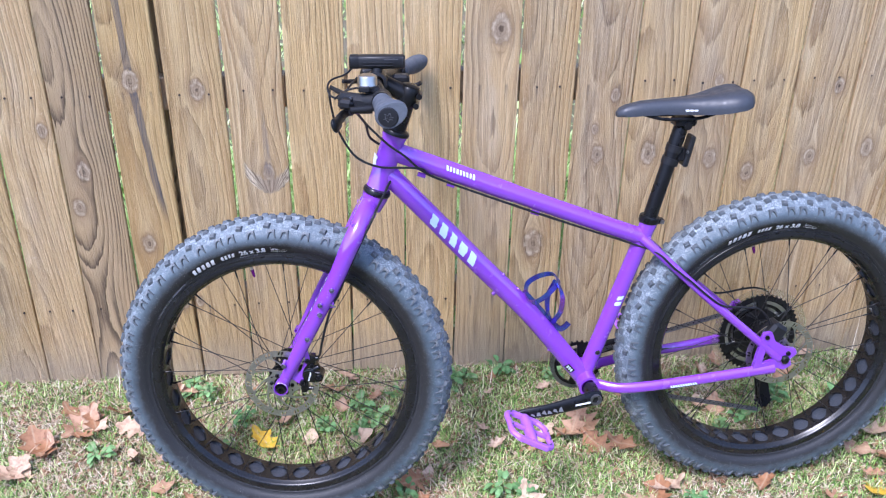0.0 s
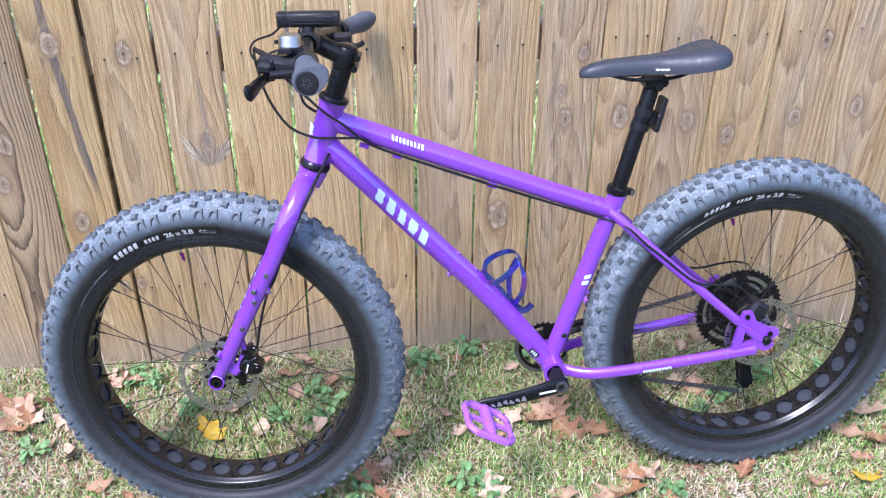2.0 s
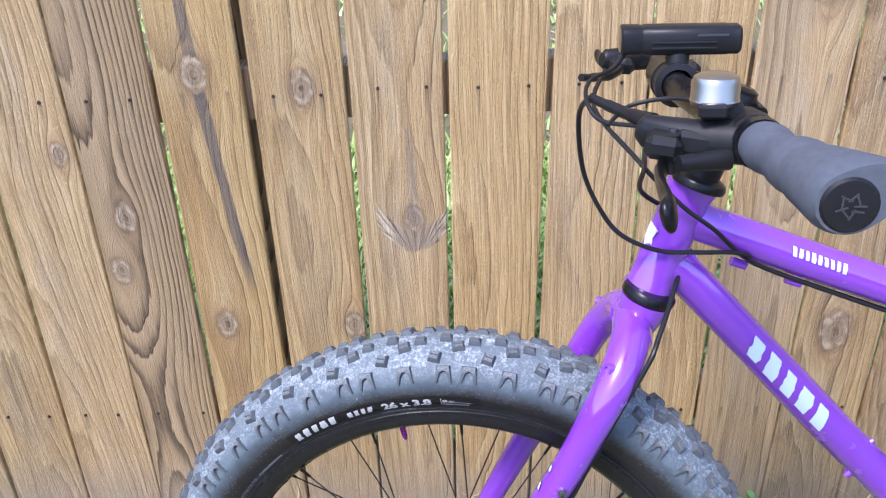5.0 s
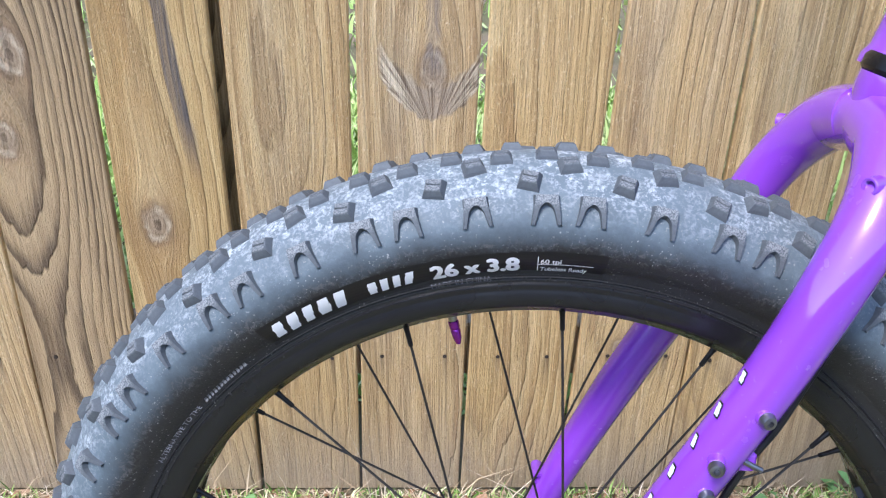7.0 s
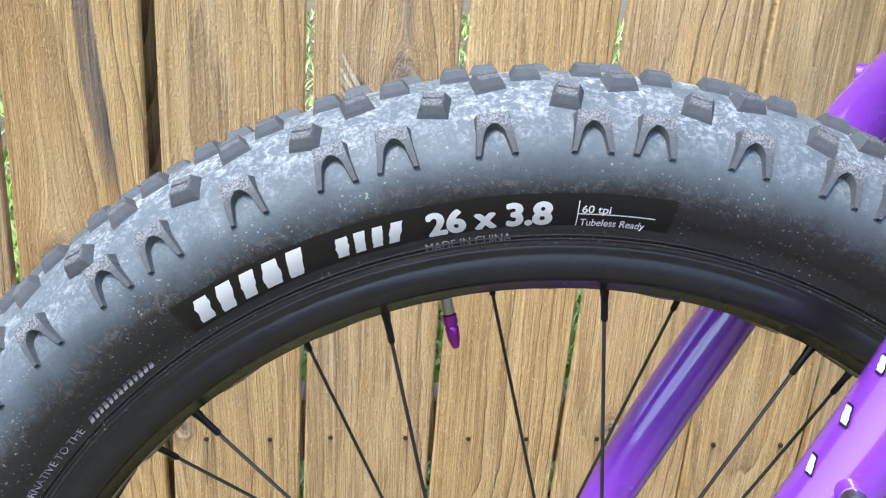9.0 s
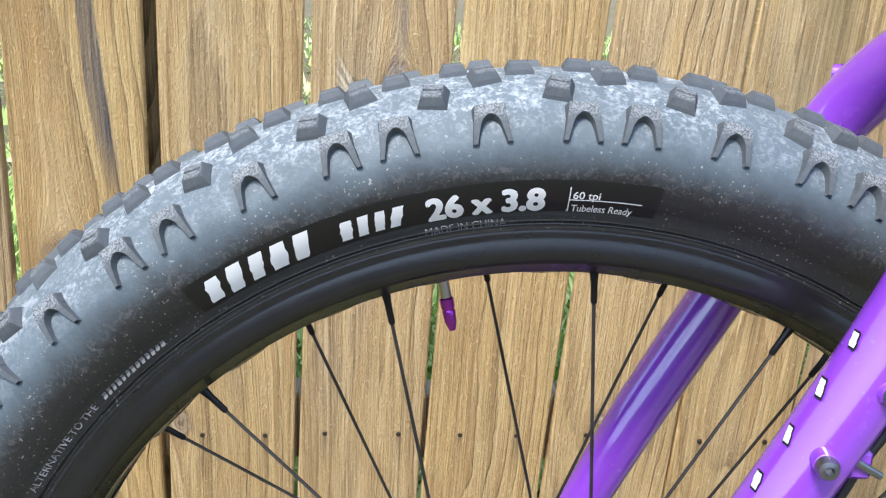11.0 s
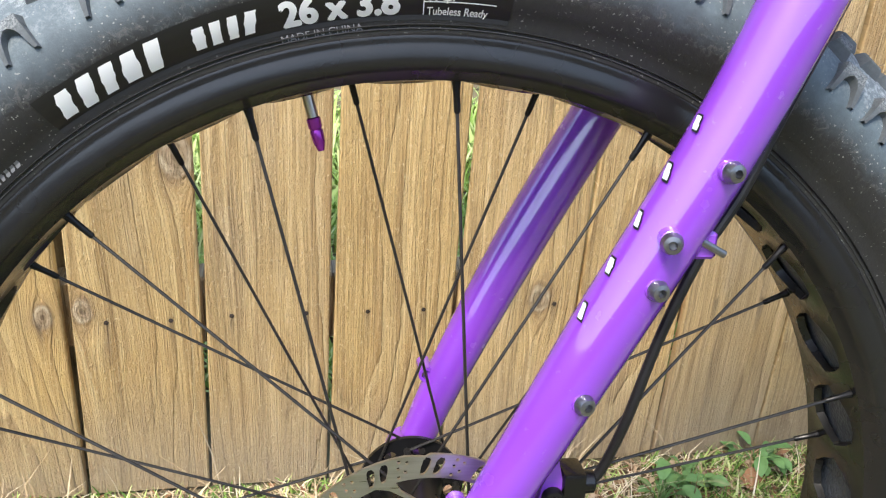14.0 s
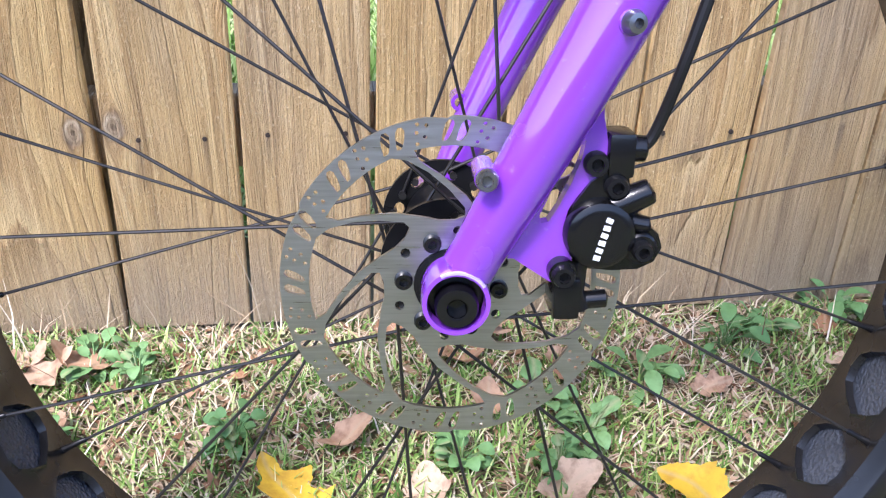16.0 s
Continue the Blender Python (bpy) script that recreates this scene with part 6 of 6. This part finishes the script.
for marks, a, b, r, turn, name in (
        (mark_shapes(0.15, 0.024, 5, 3), (0.32, 0, 0.354), (0.423, 0, 0.2365), 0.0228, -4, "down_tube_mark"),
        (mark_shapes(0.066, 0.011, 9, 11), (0.355, 0, 0.449), (0.42, 0, 0.4218), 0.0209, -22, "top_tube_mark"),
        (mark_shapes(0.062, 0.006, 11, 4), (0.83, -0.0755, -0.0655), (0.93, -0.0785, -0.0562), 0.0125, -10, "chainstay_print"),
        (mark_shapes(0.028, 0.014, 2, 6), (0.733, 0, 0.1), (0.752, 0, 0.153), 0.0182, 0, "seat_tube_mark")):
    for sh in marks:
        on_tube(*cut_fine(*sh, 0.005), a, b, r, turn, ICE, name)
for s_, leg in ((-1, left_leg), (1, right_leg)):
    # five small pale marks down the front of each fork leg, with dark edges
    for k, sh in enumerate(mark_shapes(0.028, 0.0072, 5, 3)):
        t = k / 4
        a, b = Vector((0.1265 - 0.0455 * t, s_ * 0.085, 0.25 - 0.087 * t)), Vector((0.1234 - 0.0455 * t, s_ * 0.085, 0.244 - 0.087 * t))
        v = [(p[0] - (-0.014 + 0.0056 * k + 0.0028), p[1], 0) for p in sh[0]]
        for grow, mat, lift in ((1.3, PATCHBLACK, 0.0), (1.0, ICE, 0.0003)):
            on_tube(*cut_fine([(p[1] * grow, -p[0] * grow, 0) for p in v], sh[1], 0.003), a, b, 0.0176 - 0.001 * t + lift, 76, mat, "fork_mark", leg)
v, f = slab(-0.012, 0.012, -0.007, 0.007, 6)
on_tube(v, f, (0.633, 0, -0.02), (0.647, 0, -0.037), 0.0226, 20, PATCHBLACK, "frame_label")
for v, f in mark_shapes(0.019, 0.009, 3, 9):
    on_tube(v, f, (0.633, 0, -0.02), (0.647, 0, -0.037), 0.0229, 20, ICE, "frame_label_print")
part("seat_tube_plug", Geo().revolve([(0.0001, -0.0025), (0.004, -0.0025), (0.006, 0.0)], 16, m=pose(0.699, -0.0178, 0.0)), PLASTIC, bicycle)
part("head_badge", Geo().prism([(-0.006, 0.016), (0.006, 0.012), (0.003, 0.0), (0.007, -0.012), (-0.004, -0.016), (-0.007, -0.004)], -0.0006, 0.0006, m=pose(0.2165, -0.0105, 0.475, 0, 20, -62)), WHITE, bicycle)

# ---- lawn: blades, thatch, weeds, leaves ----
rng = np.random.default_rng(7)


def blades(name, count, mat, height, width, lie, label, zone, seed_keep=None):
    """Many bent tapered blades in one mesh."""
    x = rng.uniform(zone[0], zone[1], count)
    y = rng.uniform(zone[2], zone[3], count)
    if seed_keep is not None:
        dens = np.array([seed_keep(a, b) for a, b in zip(x, y)])
        keep = rng.random(count) < dens
        x, y = x[keep], y[keep]
    n = len(x)
    z = np.array([swell(a, b) for a, b in zip(x, y)])
    h = rng.uniform(height[0], height[1], n) * rng.uniform(0.6, 1.0, n)
    w = rng.uniform(width[0], width[1], n)
    yaw = rng.uniform(0, 2 * np.pi, n)
    bend = rng.uniform(lie[0], lie[1], n)
    dx, dy = np.cos(yaw), np.sin(yaw)
    sxv, syv = -dy, dx
    levels = ((0.0, 0.0, 1.0), (0.5, 0.35, 0.8), (1.0, 1.0, 0.12))
    verts = np.zeros((n, 6, 3))
    for i, (t, out, wid) in enumerate(levels):
        cx = x + dx * h * np.sin(bend) * out
        cy = y + dy * h * np.sin(bend) * out
        cz = z + h * np.cos(bend) * t + 0.002 + rng.uniform(0, 0.006, n) * (bend > 1.2)
        cy = np.minimum(cy, 1.98) if zone[3] < 2 else cy
        for k, sgn in enumerate((-1, 1)):
            verts[:, 2 * i + k] = np.stack([cx + sxv * w * wid * sgn, cy + syv * w * wid * sgn, cz], 1)
    base = (np.arange(n) * 6)[:, None]
    faces = np.concatenate([base + np.array([0, 1, 3, 2]), base + np.array([2, 3, 5, 4])])
    me = bpy.data.meshes.new(name)
    me.from_pydata(verts.reshape(-1, 3).tolist(), [], faces.tolist())
    me.materials.append(mat)
    me.shade_smooth()
    return tagged(new(name, me), label, "grass", kind="stuff")


def green(a, b):
    v = noise.noise((a * 2.2, b * 2.2, 5.0)) + 0.5 * noise.noise((a * 7, b * 7, 9.0))
    v += 0.5 * math.exp(-((a - 0.75) / 0.4) ** 2 - ((b - 1.6) / 0.3) ** 2) + 0.2 * (b > 1.85)
    return min(1, max(0.22, 0.68 + 1.1 * v))


ZONE = (-1.25, 1.6, 1.12, 1.978)
blades("grass", 90000, GRASS, (0.01, 0.036), (0.0008, 0.002), (0.3, 1.35), "short green lawn grass with bare patches", ZONE, green)
blades("dry_grass", 88000, STRAW, (0.01, 0.04), (0.0006, 0.0015), (0.8, 1.5), "dry straw-coloured grass lying among the green", ZONE, lambda a, b: 1.1 - 0.7 * green(a, b))
blades("leaf_litter", 16000, LITTER, (0.007, 0.026), (0.0016, 0.006), (1.0, 1.5), "crumbled brown leaf bits scattered in the lawn", ZONE)
blades("grass_beyond", 16000, BEYOND, (0.04, 0.12), (0.004, 0.009), (0.4, 1.3), "bright green grass on the far side of the fence", (-3.0, 3.2, 2.2, 8.0))
blades("grass_beyond", 30000, BEYOND, (0.05, 0.13), (0.003, 0.007), (0.3, 1.2), "bright green grass close behind the fence", (-2.0, 2.2, 2.15, 3.6))
blades("lawn_grass", 26000, GRASS, (0.02, 0.05), (0.003, 0.006), (0.5, 1.3), "short lawn grass in front of the bicycle", (-3.5, 3.8, -1.5, 1.12))
blades("lawn_grass", 9000, GRASS, (0.02, 0.05), (0.002, 0.005), (0.5, 1.3), "short lawn grass beside the bicycle", (1.6, 3.8, 1.12, 1.978))
blades("lawn_grass", 9000, GRASS, (0.02, 0.05), (0.002, 0.005), (0.5, 1.3), "short lawn grass beside the bicycle", (-3.5, -1.25, 1.12, 1.978))
blades("tall_dry_grass", 260, STRAW, (0.06, 0.17), (0.0006, 0.0012), (0.3, 1.2), "thin dry stalks along the foot of the fence", (-1.2, 1.5, 1.86, 1.972))


def oak_leaf(size, seed, mat, lobes=4, deep=0.5):
    """A curled lobed leaf with a stalk."""
    rnd = random.Random(seed)
    half, n = [], 34
    for i in range(n + 1):
        t = i / n
        wide = math.sin(math.pi * t ** 0.85) ** 0.75 * 0.34
        lobe = 1 - deep * (0.5 - 0.5 * math.cos(2 * math.pi * lobes * t + math.pi * 0.2))
        half.append((t - 0.5, max(0.006, wide * lobe * rnd.uniform(0.9, 1.08))))
    k1, k2, k3 = rnd.uniform(0.5, 1.8), rnd.uniform(-0.6, 0.9), rnd.uniform(0, 6)
    def lift(x, y):
        return k1 * y * y + k2 * x * x + 0.035 * math.sin(9 * x + k3) + 0.05 * math.sin(11 * y + k3) * abs(y)
    verts, faces = [], []
    cols = (-1, -0.55, 0, 0.55, 1)
    for x, w in half:
        verts += [(x * size, w * c * size, lift(x, w * c) * size) for c in cols]
    for i in range(n):
        for k in range(4):
            a = i * 5 + k
            faces.append((a, a + 5, a + 6, a + 1))
    g = Geo().add(verts, faces)
    g.sweep([(-0.5 * size, 0, lift(-0.5, 0) * size), (-0.62 * size, 0.02 * size, lift(-0.62, 0) * size + 0.004), (-0.72 * size, 0.05 * size, lift(-0.7, 0.05) * size)], [0.0012, 0.0009, 0.0008], 6)
    low = min(v[2] for v in g.v)
    g.v = [(a, b, c - low) for a, b, c in g.v]
    me = bpy.data.meshes.new("fallen_leaf")
    me.from_pydata(g.v, [], g.f)
    me.materials.append(mat)
    me.shade_smooth()
    return me


leaf_meshes = [oak_leaf(s, i, OAK, lob, dp) for i, (s, lob, dp) in enumerate([(0.11, 4, 0.55), (0.095, 3, 0.6), (0.125, 4, 0.5), (0.08, 3, 0.45), (0.07, 2, 0.3)])]
gold_meshes = [oak_leaf(s, 20 + i, YELLOW, lob, dp) for i, (s, lob, dp) in enumerate([(0.1, 3, 0.4), (0.085, 2, 0.2)])]
BROWN = [(-1.01, 1.82), (-0.94, 1.77), (-0.88, 1.82), (-0.1, 1.51), (0.23, 1.65), (0.31, 1.66), (0.37, 1.62), (0.43, 1.61), (0.53, 1.72), (0.17, 1.43), (0.32, 1.4), (0.47, 1.42),
         (0.42, 1.4), (0.51, 1.45), (1.09, 1.61), (1.09, 1.52), (1.02, 1.55), (0.35, 1.71), (-0.83, 1.75), (-0.77, 1.88)]
spots = [(x, y, i % 3, 0) for i, (x, y) in enumerate(BROWN)] + [(-0.49, 1.68, 0, 1), (1.01, 1.41, 0, 1), (-0.125, 1.65, 1, 1), (-0.39, 1.94, 4, 0), (0.13, 1.91, 4, 0), (-0.05, 1.81, 3, 0)]
spots += [(random.uniform(-1.25, -0.82), random.uniform(1.3, 1.8), random.choice((0, 1, 2, 3)), 0) for _ in range(14)]
for _ in range(90):
    spots.append((random.uniform(-1.15, 1.5), random.uniform(1.2, 1.96), random.choice((3, 3, 4, 4)), 0))
for x, y, k, gold in spots:
    me = (gold_meshes if gold else leaf_meshes)[k]
    ob = new("fallen_leaf", me)
    ob.matrix_world = pose(x, y, swell(x, y) + random.uniform(0.008, 0.022), random.uniform(-22, 22), random.uniform(-22, 22), random.uniform(0, 360))
    big = k < 3
    if not big:
        ob.matrix_world @= Matrix.Scale(random.uniform(0.4, 1.0), 4)
    tagged(ob, "yellow autumn leaf lying on the grass" if gold else ("curled brown oak leaf lying on the grass" if big else "small dry brown leaf lying in the grass"), "leaf", "fallen leaves")


def weed_mesh(seed, count, size, round_):
    rnd = random.Random(seed)
    g = Geo()
    for i in range(count):
        a = rnd.uniform(0, 6.28)
        ln, reach, rise = size * rnd.uniform(0.6, 1.1), size * rnd.uniform(0.2, 1.3), rnd.uniform(0.01, 0.04)
        m = pose(reach * math.cos(a), reach * math.sin(a), rise, rnd.uniform(-25, 25), rnd.uniform(-35, 15), math.degrees(a))
        v, f = [], []
        for j in range(7):
            t = j / 6
            w = ln * round_ * math.sin(math.pi * min(1, t * 0.92 + 0.06)) ** 0.7
            z = -0.5 * ln * (t - 0.3) ** 2
            v += [(t * ln, -w, z + w * 0.25), (t * ln, 0, z), (t * ln, w, z + w * 0.25)]
        for j in range(6):
            for k in range(2):
                f.append((3 * j + k, 3 * j + 3 + k, 3 * j + 4 + k, 3 * j + 1 + k))
        g.add(v, f, m)
        g.sweep([(0, 0, 0), (reach * 0.6 * math.cos(a), reach * 0.6 * math.sin(a), rise * 0.8), tuple(m @ Vector((0, 0, 0)))], 0.0008, 5)
    me = bpy.data.meshes.new("weed")
    me.from_pydata(g.v, [], g.f)
    me.materials.append(WEED)
    me.shade_smooth()
    return me


weed_meshes = [weed_mesh(1, 20, 0.022, 0.38), weed_mesh(2, 26, 0.016, 0.45), weed_mesh(3, 16, 0.027, 0.32)]
WEEDS = [(-0.71, 1.9, 0), (-0.66, 1.88, 1), (0.11, 1.47, 2), (0.16, 1.44, 0), (0.56, 1.93, 0), (-0.24, 1.7, 1), (-0.9, 1.65, 0), (0.16, 1.95, 2), (-0.59, 1.64, 1), (0.9, 1.77, 0), (-0.33, 1.72, 1), (-0.12, 1.84, 2), (-0.2, 1.75, 0),
         (-0.55, 1.77, 1), (-0.24, 1.81, 0), (-0.72, 1.76, 1), (0.05, 1.92, 0), (0.0, 1.9, 2), (0.7, 1.64, 1), (0.78, 1.7, 0), (-0.13, 1.46, 0), (0.56, 1.4, 1), (1.05, 1.75, 2), (0.3, 1.9, 1)]
for x, y, k in WEEDS:
    ob = new("weed", weed_meshes[k])
    ob.matrix_world = pose(x, y, swell(x, y), 0, 0, random.uniform(0, 360))
    tagged(ob, "small green broad-leaved weed growing in the lawn", "weed", "weeds in the lawn")
